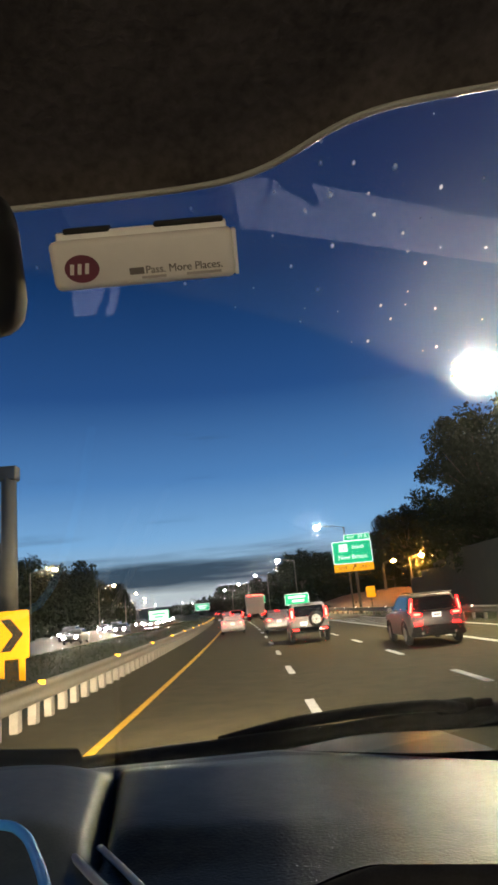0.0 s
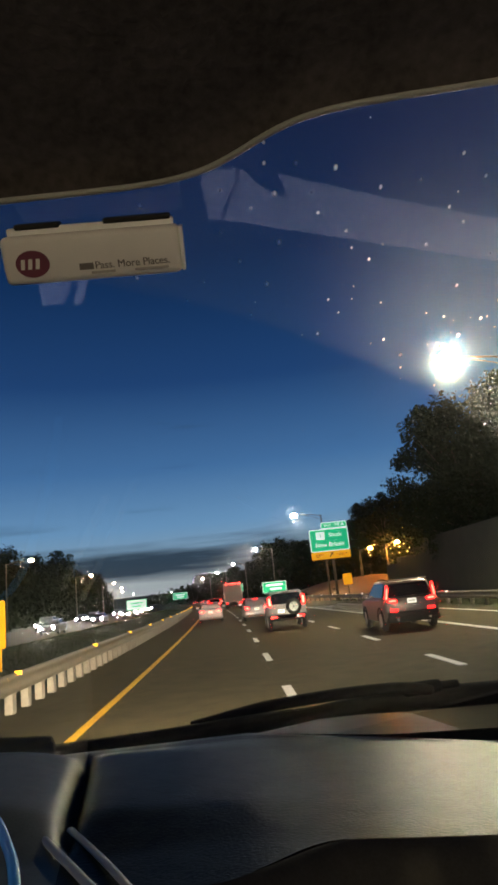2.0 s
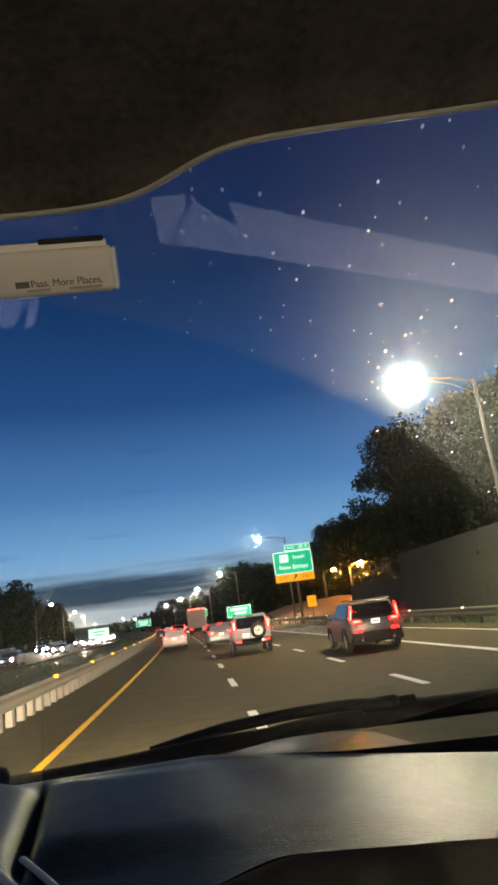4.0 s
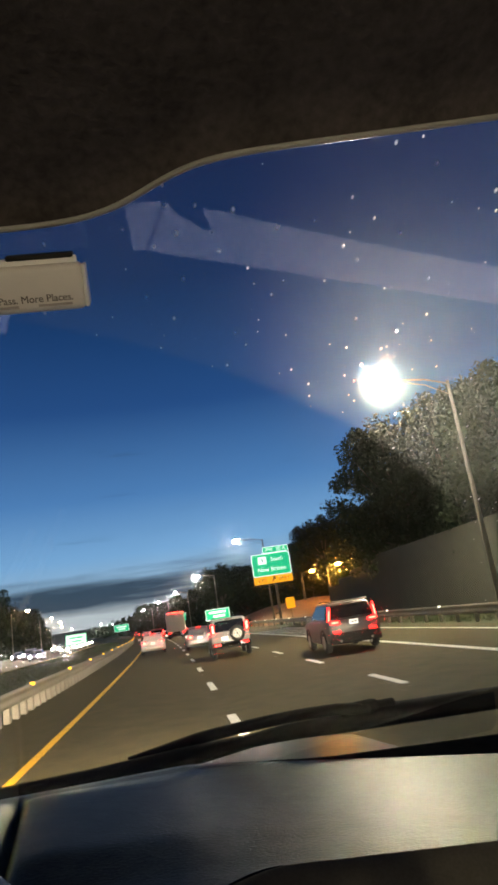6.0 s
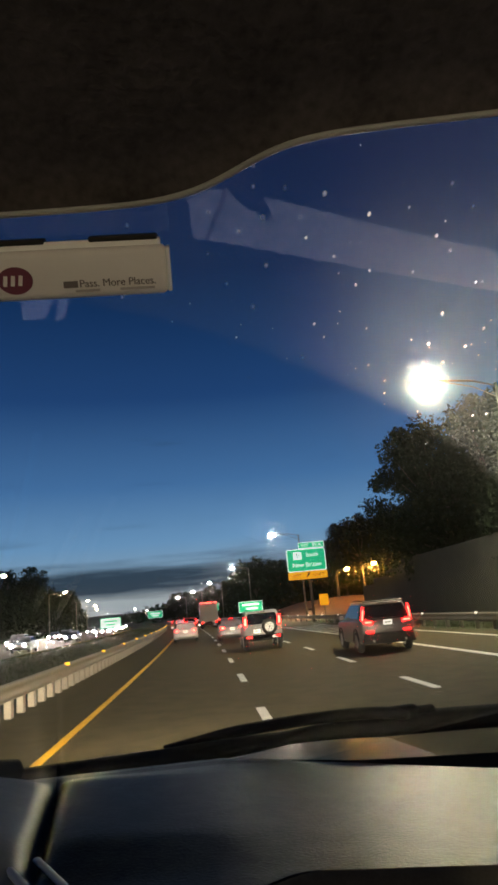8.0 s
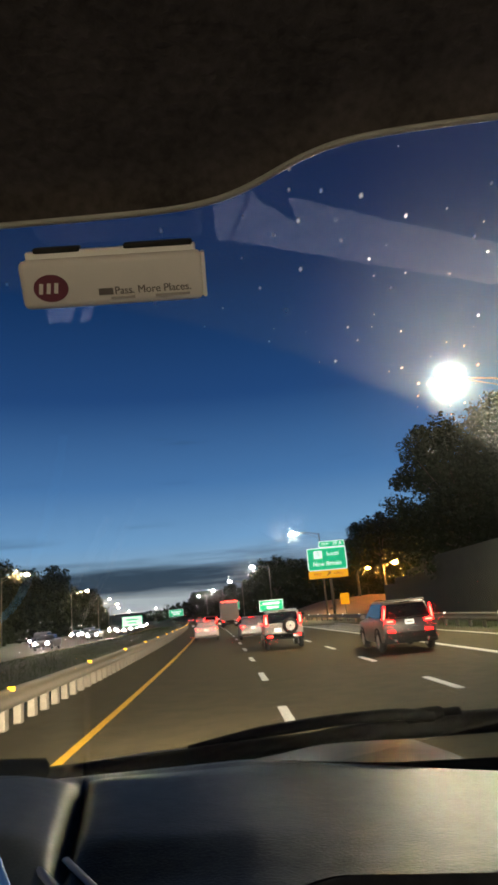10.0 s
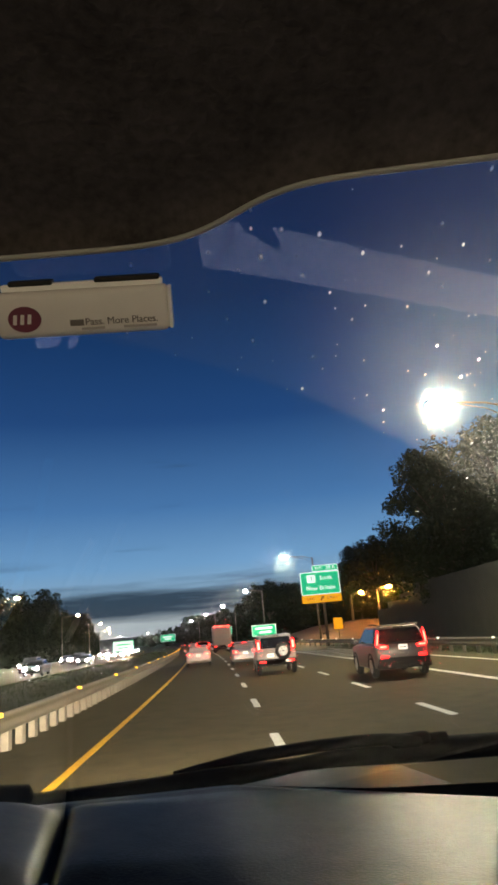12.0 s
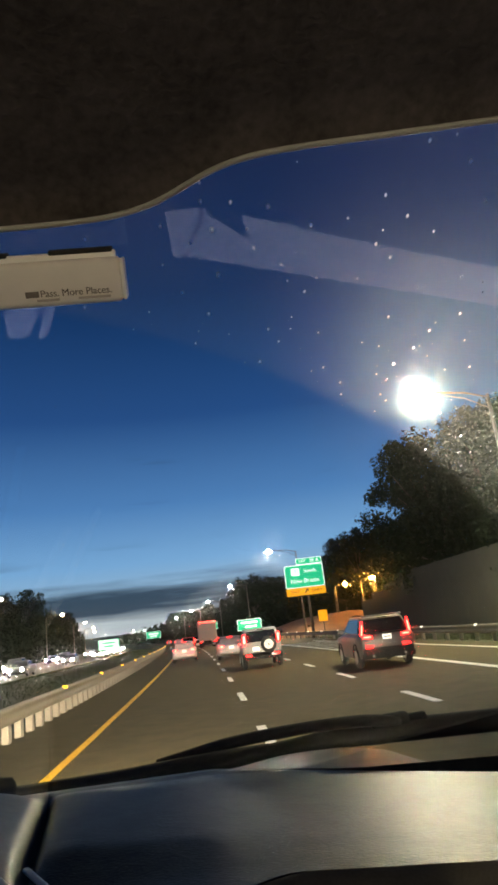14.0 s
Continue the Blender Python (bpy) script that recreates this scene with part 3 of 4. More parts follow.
# ---- trees ----
def tree_mesh(seed, height, spread, clumps, per, leaf):
    """Trunk, limbs and a ragged crown of leaf tufts."""
    rng = np.random.default_rng(seed)
    wood = [rod((0, 0, 0), (0.1, 0, height * 0.55), height * 0.022, height * 0.012, 8)]
    cent = []
    for i in range(clumps):
        a, f = rng.uniform(0, math.tau), rng.uniform(0.22, 1.0)
        r = spread * (0.35 + 0.65 * math.sin(math.pi * (f * 0.80 + 0.12))) * rng.uniform(0.25, 1.0)
        cent.append((r * math.cos(a), r * math.sin(a), height * f * rng.uniform(0.92, 1.03)))
    for c in cent[: clumps // 3]:
        wood.append(rod((0, 0, min(c[2] * 0.75, height * 0.5)), c, height * 0.007, height * 0.002, 5))
    trunk = bpy.data.meshes.new("trunk")
    bm = join(*wood)
    bm.to_mesh(trunk), bm.free()
    trunk.materials.append(M_BARK)
    verts, faces = [], []
    for c in cent:
        size = height * rng.uniform(0.05, 0.115)
        p = rng.normal(0, 1, (per, 3))
        p = p / np.linalg.norm(p, axis=1)[:, None] * rng.uniform(0.35, 1.12, (per, 1)) * size * np.array([1.15, 1.15, 0.85]) + np.array(c)
        for q in p:
            d1 = rng.normal(0, 1, 3)
            d1 /= np.linalg.norm(d1)
            d2 = np.cross(d1, rng.normal(0, 1, 3))
            d2 /= np.linalg.norm(d2)
            s = leaf * rng.uniform(0.6, 1.4)
            k = len(verts)
            verts += [tuple(q - d1 * s), tuple(q + d2 * s * 0.55), tuple(q + d1 * s), tuple(q - d2 * s * 0.55)]
            faces.append((k, k + 1, k + 2, k + 3))
    crown = bpy.data.meshes.new("crown")
    crown.from_pydata(verts, [], faces)
    crown.materials.append(M_LEAF)
    return trunk, crown


TREES = [tree_mesh(3, 12.0, 4.6, 84, 90, 0.28), tree_mesh(5, 12.0, 3.9, 72, 90, 0.26), tree_mesh(8, 12.0, 5.4, 92, 85, 0.29), tree_mesh(13, 12.0, 3.4, 62, 90, 0.25),
         tree_mesh(21, 12.0, 4.0, 110, 330, 0.125), tree_mesh(22, 12.0, 3.2, 90, 330, 0.125), tree_mesh(23, 12.0, 4.6, 120, 320, 0.13)]


def tree(x, y, h, kind, turn, label, group):
    t = thing("tree", label, "tree", (x, y, ground_height(x, y) - 0.1), group, "", turn)
    t.scale = (h / 12, h / 12, h / 12)
    for nm, me in zip(("trunk", "crown"), TREES[kind]):
        o = new(nm, me)
        o.parent = t
    return t


rng = random.Random(11)
LABEL_T = "dark leafy broadleaf tree standing in dusk silhouette"
near_right = [(20.5, 34, 13.5), (22, 42, 11.5), (20.0, 52, 14.5), (24, 50, 16), (27, 60, 12.5), (21.5, 61, 9.5), (35, 64, 14), (33, 46, 15), (24.5, 27, 15), (30, 33, 18),
              (38, 92, 14), (34, 112, 11), (30, 126, 9.5), (41, 120, 13), (45, 100, 15),
              (27.5, 138, 9.5), (30.5, 135, 12), (34, 136, 15), (38, 134, 16.5), (42, 130, 16.5)]
for i, (x, y, h) in enumerate(near_right):
    tree(x + bend(y), y, h, 4 + i % 3, rng.uniform(0, 360), LABEL_T, "trees behind the wall")
for i in range(46):
    y = 125 + i * 8.5 + rng.uniform(-3, 3)
    x = 20 + rng.uniform(0, 34) + (12 if y < 165 else 0)
    tree(x + bend(y), y, rng.uniform(11, 17), rng.randrange(4), rng.uniform(0, 360), LABEL_T, "trees by the exit")
for i in range(64):
    y = 60 + i * 7.0 + rng.uniform(-3, 3)
    x = -40 - rng.uniform(0, 26)
    tree(x + bend(y), y, rng.uniform(11, 18.5), rng.randrange(4), rng.uniform(0, 360), LABEL_T, "trees beyond the opposite carriageway")


def woods():
    """Far woods on the hills, joined tufts."""
    g = np.random.default_rng(4)
    verts, faces = [], []
    for i in range(2600):
        y = g.uniform(480, 1150)
        x = bend(y) + g.uniform(-420, 480)
        if -34 < x - bend(y) < 20:
            continue
        c = np.array([x, y, ground_height(x, y) + g.uniform(2, 11)])
        for k in range(7):
            q = c + g.normal(0, 2.4, 3)
            d1, d2 = g.normal(0, 1.6, 3), g.normal(0, 1.6, 3)
            n = len(verts)
            verts += [tuple(q - d1), tuple(q + d2), tuple(q + d1), tuple(q - d2)]
            faces.append((n, n + 1, n + 2, n + 3))
    me = bpy.data.meshes.new("woods")
    me.from_pydata(verts, [], faces)
    me.materials.append(M_LEAF)
    tagged(new("woods", me), "distant dark woods along the highway at dusk", "woods", kind="stuff")


woods()


def understory(name, u0, u1, y0, y1, n, top, seed, label, leaf=0.34):
    """Brush that closes the foot of the tree line."""
    g = np.random.default_rng(seed)
    verts, faces = [], []
    for i in range(n):
        y = g.uniform(y0, y1)
        x = bend(y) + g.uniform(u0, u1)
        c = np.array([x, y, ground_height(x, y) + top * g.random() ** 1.4])
        for k in range(6):
            q = c + g.normal(0, 0.55, 3)
            d1, d2 = g.normal(0, leaf, 3), g.normal(0, leaf, 3)
            m = len(verts)
            verts += [tuple(q - d1), tuple(q + d2), tuple(q + d1), tuple(q - d2)]
            faces.append((m, m + 1, m + 2, m + 3))
    me = bpy.data.meshes.new(name)
    me.from_pydata(verts, [], faces)
    me.materials.append(M_LEAF)
    tagged(new(name, me), label, "brush", kind="stuff")


understory("brush", -50, -35.5, 40, 420, 15000, 8.5, 31, "dark brush at the foot of the trees beyond the carriageway")
understory("brush", 19, 30, 20, 66, 6000, 4.5, 32, "dark brush behind the concrete wall", 0.16)
understory("brush", 16, 46, 130, 420, 5200, 5.0, 33, "dark brush at the foot of the trees by the exit")


def hills():
    for name, y, base, amp, seed in (("far_hill", 2300, 30, 10, 1.0), ("far_hill", 3200, 46, 16, 7.0)):
        rings = []
        for k, (dy, f) in enumerate(((-250, 0.0), (-80, 0.75), (0, 1.0), (160, 0.8), (400, 0.0))):
            rings.append([(x, y + dy, -2 + f * (base + amp * noise.noise((x * 0.0012, seed, k * 0.2)) + 2.0 * noise.noise((x * 0.02, seed, 3)))) for x in range(-3200, 3201, 40)])
        ob = finish(name, loft(rings, closed=False), M_HILL, smooth=True)
        tagged(ob, "low dark wooded ridge on the horizon at dusk", "hill", kind="structure")


hills()


def embankment():
    """The ramp's bare bank under the sodium lamps."""
    rings = []
    for i in range(22):
        y = 84 + i * 3.4
        h = 2.6 * math.sin(math.pi * i / 21) ** 0.7 + 0.25 * noise.noise((i * 0.6, 0, 0))
        rings.append([(bend(y) + u, y, hh * h + 0.06 * noise.noise((u, y, 0))) for u, hh in ((13.0, -0.05), (15, 0.25), (18, 0.72), (21, 1.0), (27, 1.12), (36, 0.9), (44, 0.3))])
    ob = finish("embankment", loft(rings, closed=False), M_SOIL, smooth=True)
    tagged(ob, "bare earth bank of the exit ramp under orange lamps", "bank", kind="structure")


embankment()


# ---- road signs ----
def panel_board(w, h, r=0.12, t=0.05):
    """A flat sheet with rounded corners, facing -y."""
    pts = []
    for cx, cz, a0 in ((w / 2 - r, h / 2 - r, 0), (-w / 2 + r, h / 2 - r, 90), (-w / 2 + r, -h / 2 + r, 180), (w / 2 - r, -h / 2 + r, 270)):
        for k in range(5):
            a = radians(a0 + k * 22.5)
            pts.append((cx + r * math.cos(a), cz + r * math.sin(a)))
    return loft([[(x, -t / 2, z) for x, z in pts], [(x, t / 2, z) for x, z in pts]])


def board(name, w, h, material, parent, at, r=0.12, t=0.05, label=""):
    ob = part(name, panel_board(w, h, r, t), material, parent, label)
    ob.matrix_basis = pose(*at)
    return ob


def exit_sign():
    t = thing("exit_sign", "green overhead exit sign with yellow exit only panel", "road sign", (bend(76) + 12.9, 76, 0))
    z = 6.9
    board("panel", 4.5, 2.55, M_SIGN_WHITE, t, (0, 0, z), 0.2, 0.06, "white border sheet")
    face = board("face", 4.34, 2.40, M_SIGN_GREEN, t, (0, -0.045, z), 0.17, 0.03, "green face with a glow put in for returned headlight")
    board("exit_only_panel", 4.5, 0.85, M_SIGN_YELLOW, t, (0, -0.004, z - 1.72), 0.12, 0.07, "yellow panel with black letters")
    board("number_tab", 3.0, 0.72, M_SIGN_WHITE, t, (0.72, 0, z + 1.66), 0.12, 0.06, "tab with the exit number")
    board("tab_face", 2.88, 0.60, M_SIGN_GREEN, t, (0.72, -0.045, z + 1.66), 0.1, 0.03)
    board("route_shield", 0.95, 0.85, M_SIGN_WHITE, t, (-1.0, -0.075, z + 0.52), 0.08, 0.02, "white route marker")
    up = (90, 0, 0)
    words("9", 0.75, (-1.0, -0.092, z + 0.50), up, M_SIGN_BLACK, t)
    words("South", 0.62, (0.72, -0.072, z + 0.55), up, M_SIGN_WHITE, t)
    words("New Britain", 0.68, (0.0, -0.072, z - 0.55), up, M_SIGN_WHITE, t)
    words("EXIT", 0.42, (0.0, -0.072, z + 1.66), up, M_SIGN_WHITE, t)
    words("39 A", 0.58, (1.35, -0.072, z + 1.66), up, M_SIGN_WHITE, t)
    words("EXIT", 0.48, (-1.25, -0.052, z - 1.72), up, M_SIGN_BLACK, t)
    words("ONLY", 0.48, (1.25, -0.052, z - 1.72), up, M_SIGN_BLACK, t)
    arrow = join(box(0.12, 0.02, 0.6, (0, 0, 0), turn=(0, 40, 0)), box(0.34, 0.02, 0.10, (0.10, 0, 0.24)), box(0.10, 0.02, 0.34, (0.22, 0, 0.12)))
    ob = part("arrow", arrow, M_SIGN_BLACK, t)
    ob.matrix_basis = pose(0, -0.055, z - 1.72)
    part("post", rod((0.2, 0.15, 0), (0.2, 0.15, z + 1.2), 0.16, 0.13, 12), M_GALV, t, "grey steel mast", True)
    for dz in (-0.8, 0.7):
        part("bracket", box(4.2, 0.08, 0.10, (0, 0.07, z + dz)), M_GALV, t)
    return t


exit_sign()


def plain_sign(x, y, z, w, h, material, rim, label, bars, legs=2):
    t = thing("road_sign", label, "road sign", (x, y, 0))
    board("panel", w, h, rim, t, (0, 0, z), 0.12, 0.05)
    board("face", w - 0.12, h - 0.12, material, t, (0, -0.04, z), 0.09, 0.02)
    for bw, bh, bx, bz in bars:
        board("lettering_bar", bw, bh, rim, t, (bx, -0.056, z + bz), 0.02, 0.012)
    for lx in ((-w * 0.3, w * 0.3) if legs == 2 else (0,)):
        part("post", box(0.10, 0.10, z + h * 0.35 + 1.0, (lx, 0.08, (z + h * 0.35 - 1.0) / 2)), M_GALV, t)
    return t


plain_sign(bend(105) + 9.0, 105, 2.5, 3.7, 1.6, M_SIGN_GREEN, M_SIGN_WHITE, "green exit guide sign on two posts in the gore",
           [(2.6, 0.30, 0, 0.32), (1.8, 0.30, 0.2, -0.28)])
plain_sign(bend(210) - 6.5, 210, 3.6, 4.4, 2.0, M_SIGN_GREEN, M_SIGN_WHITE, "small distant green guide sign over the median", [(3.0, 0.35, 0, 0.3), (2.2, 0.35, 0, -0.35)])
plain_sign(bend(230) + 13, 230, 4.4, 5.0, 2.4, M_SIGN_GREEN, M_SIGN_WHITE, "distant green guide sign beside the highway", [(3.4, 0.4, 0, 0.4), (2.6, 0.4, 0, -0.4)])
plain_sign(-12.2, 85, 2.0, 2.5, 1.2, M_SIGN_PALE, M_SIGN_GREEN, "pale glaring guide sign on two posts in the grass median", [(1.6, 0.16, 0, 0.18), (1.1, 0.16, 0, -0.2)])
plain_sign(bend(75) + 14.2, 75, 2.3, 1.0, 1.2, M_SIGN_YELLOW, M_SIGN_YELLOW, "small yellow warning sign before the wall", [(0.5, 0.2, 0, 0.1)], 1)


def chevron_sign():
    t = thing("chevron_sign", "yellow chevron bend sign on twin posts in the median", "road sign", (-7.1, 19.6, -0.1))
    board("panel", 1.05, 1.35, M_SIGN_YELLOW, t, (0, 0, 1.75), 0.08, 0.04, "yellow panel with a glow put in for returned headlight")
    bm = bmesh.new()
    pts = [(-0.30, 0.45), (0.0, 0.45), (0.36, 0.0), (0.0, -0.45), (-0.30, -0.45), (0.06, 0.0)]
    fr = [bm.verts.new((x, -0.034, z)) for x, z in pts]
    bm.faces.new((fr[0], fr[1], fr[2], fr[5])), bm.faces.new((fr[5], fr[2], fr[3], fr[4]))
    g = bmesh.ops.extrude_face_region(bm, geom=bm.faces[:])
    bmesh.ops.translate(bm, vec=(0, 0.012, 0), verts=[v for v in g["geom"] if isinstance(v, bmesh.types.BMVert)])
    ob = part("chevron", bm, M_SIGN_BLACK, t, "black chevron pointing along the bend")
    ob.matrix_basis = pose(0, 0, 1.75)
    for lx in (-0.30, 0.30):
        part("post", box(0.17, 0.05, 1.9, (lx, 0.05, 0.55)), M_SIGN_YELLOW, t, "yellow post with a glow put in for returned headlight")
    return t


chevron_sign()


def gantry():
    t = thing("sign_gantry", "grey steel sign gantry on a round column over the median", "gantry", (-11.3, 31, -0.4))
    part("column", rod((0, 0, 0), (0, 0, 9.4), 0.42, 0.36, 16), M_GALV, t, "thick round column", True)
    part("beam", box(24, 0.5, 0.55, (-11.6, 0, 9.5), bevel=0.05), M_GALV, t)
    part("cap", box(0.9, 0.7, 0.7, (0, 0, 9.5), bevel=0.08), M_GALV, t)
    for bx in (-6.5, -14):
        part("hanger", box(0.3, 0.3, 0.7, (bx, 0, 9.05), bevel=0.03), M_GALV, t)
    part("base_plate", disc(0.7, 0.1, (0, 0, 0.05), "Z"), M_GALV, t)


gantry()


# ---- vehicles ----
def ring(w, z0, z1, y, top=1.0, r=0.10):
    """A rounded section across a car at y."""
    pts = []
    for sx, z, wid, a0 in ((1, z1 - r, w * top - r, 0), (-1, z1 - r, -(w * top - r), 90), (-1, z0 + r, -(w - r), 180), (1, z0 + r, w - r, 270)):
        for k in range(4):
            a = radians(a0 + k * 30)
            pts.append((wid + r * math.cos(a), y, z + r * math.sin(a)))
    return pts


SHAPES = {
    # lower body rows: y, half width, bottom, top;  cabin rows: y, half width, top, roof share
    "sedan": dict(low=[(0, .78, .42, .92), (.1, .86, .32, 1.0), (.9, .90, .24, 1.04), (3.0, .90, .24, .98), (4.3, .87, .26, .86), (4.7, .74, .36, .72)],
                  cab=[(.75, .80, 1.06, .90), (1.35, .80, 1.43, .80), (2.4, .80, 1.46, .80), (3.35, .80, 1.02, .92)],
                  rear=((.78, 1.04), (1.30, 1.39)), tail=(.62, .86, .36, .16), wheel=.33, axles=(.95, 3.7), plate=.78),
    "suv": dict(low=[(0, .84, .46, 1.00), (.1, .92, .36, 1.10), (.9, .95, .30, 1.12), (3.2, .95, .30, 1.10), (4.3, .92, .34, 1.02), (4.7, .80, .44, .84)],
                cab=[(.10, .88, 1.14, .93), (.36, .87, 1.62, .84), (.8, .87, 1.70, .82), (2.4, .87, 1.70, .82), (3.4, .87, 1.10, .92)],
                rear=((.10, 1.14), (.34, 1.58)), tail=(.80, 1.14, .16, .62), wheel=.37, axles=(.90, 3.65), plate=.98),
    "jeep": dict(low=[(0, .82, .50, 1.02), (.06, .88, .44, 1.10), (.8, .90, .40, 1.12), (2.8, .90, .40, 1.08), (3.7, .86, .42, 1.02), (4.1, .74, .5, .9)],
                 cab=[(.05, .86, 1.14, .95), (.16, .85, 1.70, .88), (.5, .85, 1.76, .86), (2.2, .85, 1.76, .86), (2.9, .85, 1.10, .93)],
                 rear=((.055, 1.16), (.155, 1.64)), tail=(.78, 1.30, .15, .46), wheel=.38, axles=(.72, 3.2), plate=.86)}


def wheel(parent, x, y, r):
    w = part("wheel", disc(r, 0.21, (0, 0, 0), "X", 22, 0.04), M_TYRE, parent, "black tyre", True)
    w.matrix_basis = pose(x, y, r)
    part("rim", join(disc(r * 0.62, 0.225, (0, 0, 0), "X", 18), *[box(0.235, 0.05, r * 1.15, turn=(a, 0, 0)) for a in (0, 36, 72, 108, 144)]), M_RIM, w, "alloy rim")
    return w


def vehicle(kind, paint, label, oncoming=False):
    s = SHAPES[kind]
    t = thing({"sedan": "car", "suv": "suv", "jeep": "suv"}[kind], label, "car" if kind == "sedan" else "suv")
    p = PAINTS[paint]
    part("body", loft([ring(w, z0, z1, y, 1.0, 0.09) for y, w, z0, z1 in s["low"]]), p, t, "", True)
    cab = s["cab"]
    part("roof", loft([ring(w, cab[0][2] - 0.25, z, y, top, 0.07) for y, w, z, top in cab]), p, t, "", True)
    (y0, z0), (y1, z1) = s["rear"]
    hw = cab[0][1]
    d = 0.02
    rg = loft([[(-hw * .90, y0 - d, z0), (hw * .90, y0 - d, z0), (hw * .74, y1 - d, z1), (-hw * .74, y1 - d, z1)],
               [(-hw * .90, y0 + .03, z0), (hw * .90, y0 + .03, z0), (hw * .74, y1 + .03, z1), (-hw * .74, y1 + .03, z1)]])
    part("rear_window", rg, M_GLASS_DARK, t, "dark rear window")
    zt = cab[2][2] - 0.09
    for sx in (-1, 1):
        ya, yb = cab[0][0] + .55, cab[-1][0] - .35
        zb = cab[0][2] - 0.0
        top = cab[2][3]
        side = [(sx * hw * 1.01, ya - .15, zb), (sx * hw * 1.01, yb, zb), (sx * (hw * top + .012), yb - .62, zt), (sx * (hw * top + .012), ya + .12, zt)]
        part("side_window", loft([side, [(x - sx * .05, y, z) for x, y, z in side]]), M_GLASS_DARK, t, "dark side glass")
        tx, tz, tw, th = s["tail"]
        if kind == "suv":
            # upright lamp with a foot that turns inward
            lampm = join(box(.075, .12, .50, (sx * (tx + .015), .12, tz + .16), bevel=.03, turn=(14, sx * -9, 0)), box(.34, .12, .105, (sx * (tx - .14), .03, tz - .12), bevel=.03, turn=(0, sx * -8, 0)))
        else:
            lampm = box(tw, .12, th, (sx * tx, .06, tz), bevel=.03)
        tl = part("tail_lamp", lampm, M_TAIL if not oncoming else M_TRIM, t, "glowing red tail lamp", True)
        if not oncoming:
            if kind == "suv":
                part("bulb", join(box(.045, .03, .36, (sx * (tx + .01), .075, tz + .12), bevel=.01, turn=(14, sx * -9, 0)), box(.22, .03, .05, (sx * (tx - .14), -.036, tz - .12), bevel=.01)), M_TAIL_CORE, tl)
            else:
                part("bulb", box(min(tw, .2) * .6, .03, th * .7, (sx * tx, -.012, tz), bevel=.008), M_TAIL_CORE, tl)
        # reflector wears the lit lamp material, a glow put in for returned beams
        part("bumper_reflector", box(.26, .03, .08, (sx * .64, {"suv": -.012, "jeep": -.075, "sedan": .02}[kind], {"suv": .70, "jeep": .60, "sedan": .56}[kind]), bevel=.01), M_TAIL if not oncoming else M_TRIM, t)
        part("door_mirror", box(.20, .12, .14, (sx * 1.02, cab[-1][0] - .5, cab[0][2] + .05), bevel=.03), p, t)
        fy, fw, _, fz = s["low"][-2]
        hl = part("headlamp", box(.36, .16, .17, (sx * fw * .72, fy + .31, fz - .13), bevel=.04), M_GLASS_DARK, t, "headlamp", True)
        if oncoming:
            part("bulb", disc(.14, .03, (sx * fw * .70, fy + .45, fz - .17), "Y", 16), M_HEAD if (paint != "red") else M_HEAD_WARM, hl, "glaring bulb")
            # tube added to keep the bulb's light off the near road
            rim = [[(sx * fw * .70 + r * math.cos(k * math.tau / 14), fy + yy, fz - .17 + r * math.sin(k * math.tau / 14)) for k in range(14)] for r, yy in ((.15, .44), (.15, .84), (.165, .84), (.165, .44))]
            part("light_shroud", loft(rim + rim[:1], caps=False), M_TRIM, hl, "added dark tube that narrows the headlamp's light", True)
        for ay in s["axles"]:
            wheel(t, sx * (s["low"][2][1] - .10), ay, s["wheel"])
    if kind == "suv":
        part("rear_spoiler", box(1.36, .24, .06, (0, .34, 1.70), bevel=.02), p, t, "", True)
        part("tailgate_band", box(1.30, .03, .05, (0, -.005, 1.11), bevel=.01), M_TRIM, t)
        part("bumper_cladding", box(1.82, .20, .20, (0, .06, .40), bevel=.06, segments=3), M_TRIM, t, "", True)
        for sx in (-1, 1):
            part("exhaust_tip", rod((sx * .55, -.06, .40), (sx * .55, .1, .40), .045, .045, 12), M_RIM, t, "", True)
            for ay in s["axles"]:
                arc = [(sx * .945, ay + .43 * math.cos(a), .37 + .43 * math.sin(a)) for a in [math.pi * k / 10 for k in range(11)]]
                part("wheel_arch", tube(arc, .035), M_TRIM, t, "", True)
    lo = s["low"][0]
    part("bumper", box(lo[1] * 2.06, .18, .24, (0, .03, lo[2] + .08), bevel=.06, segments=3), M_TRIM if kind != "sedan" else p, t, "", True)
    plate = part("number_plate", box(.31, .02, .16, (0 if kind != "jeep" else -.28, -.03, s["plate"]), bevel=.005), M_PLATE_GLOW, t, "pale number plate with bars")
    part("plate_bar", box(.20, .006, .032, (0 if kind != "jeep" else -.28, -.042, s["plate"])), M_TAG_INK, plate)
    part("high_brake_lamp", box(.34, .04, .035, (0, y1 - .04, z1 + .045), bevel=.008), M_TAIL if (not oncoming and kind == "sedan") else M_GLASS_DARK, t)
    if kind == "jeep":
        part("bumper_cladding", box(1.80, .22, .26, (0, .05, .56), bevel=.05, segments=3), M_TRIM, t, "black plastic bumper", True)
        part("reversing_lamp", box(.22, .03, .09, (.52, -.07, .58), bevel=.01), M_PLATE_GLOW, t, "pale lamp glass in the bumper")
        sp = part("spare_wheel", disc(.36, .20, (0, 0, 0), "Y", 26, .05), M_TYRE, t, "spare wheel on the tailgate", True)
        sp.matrix_basis = pose(.30, -.13, 1.02)
        part("cover_disc", disc(.22, .215, (0, 0, 0), "Y", 22, .01), M_RIM, sp, "pale steel rim")
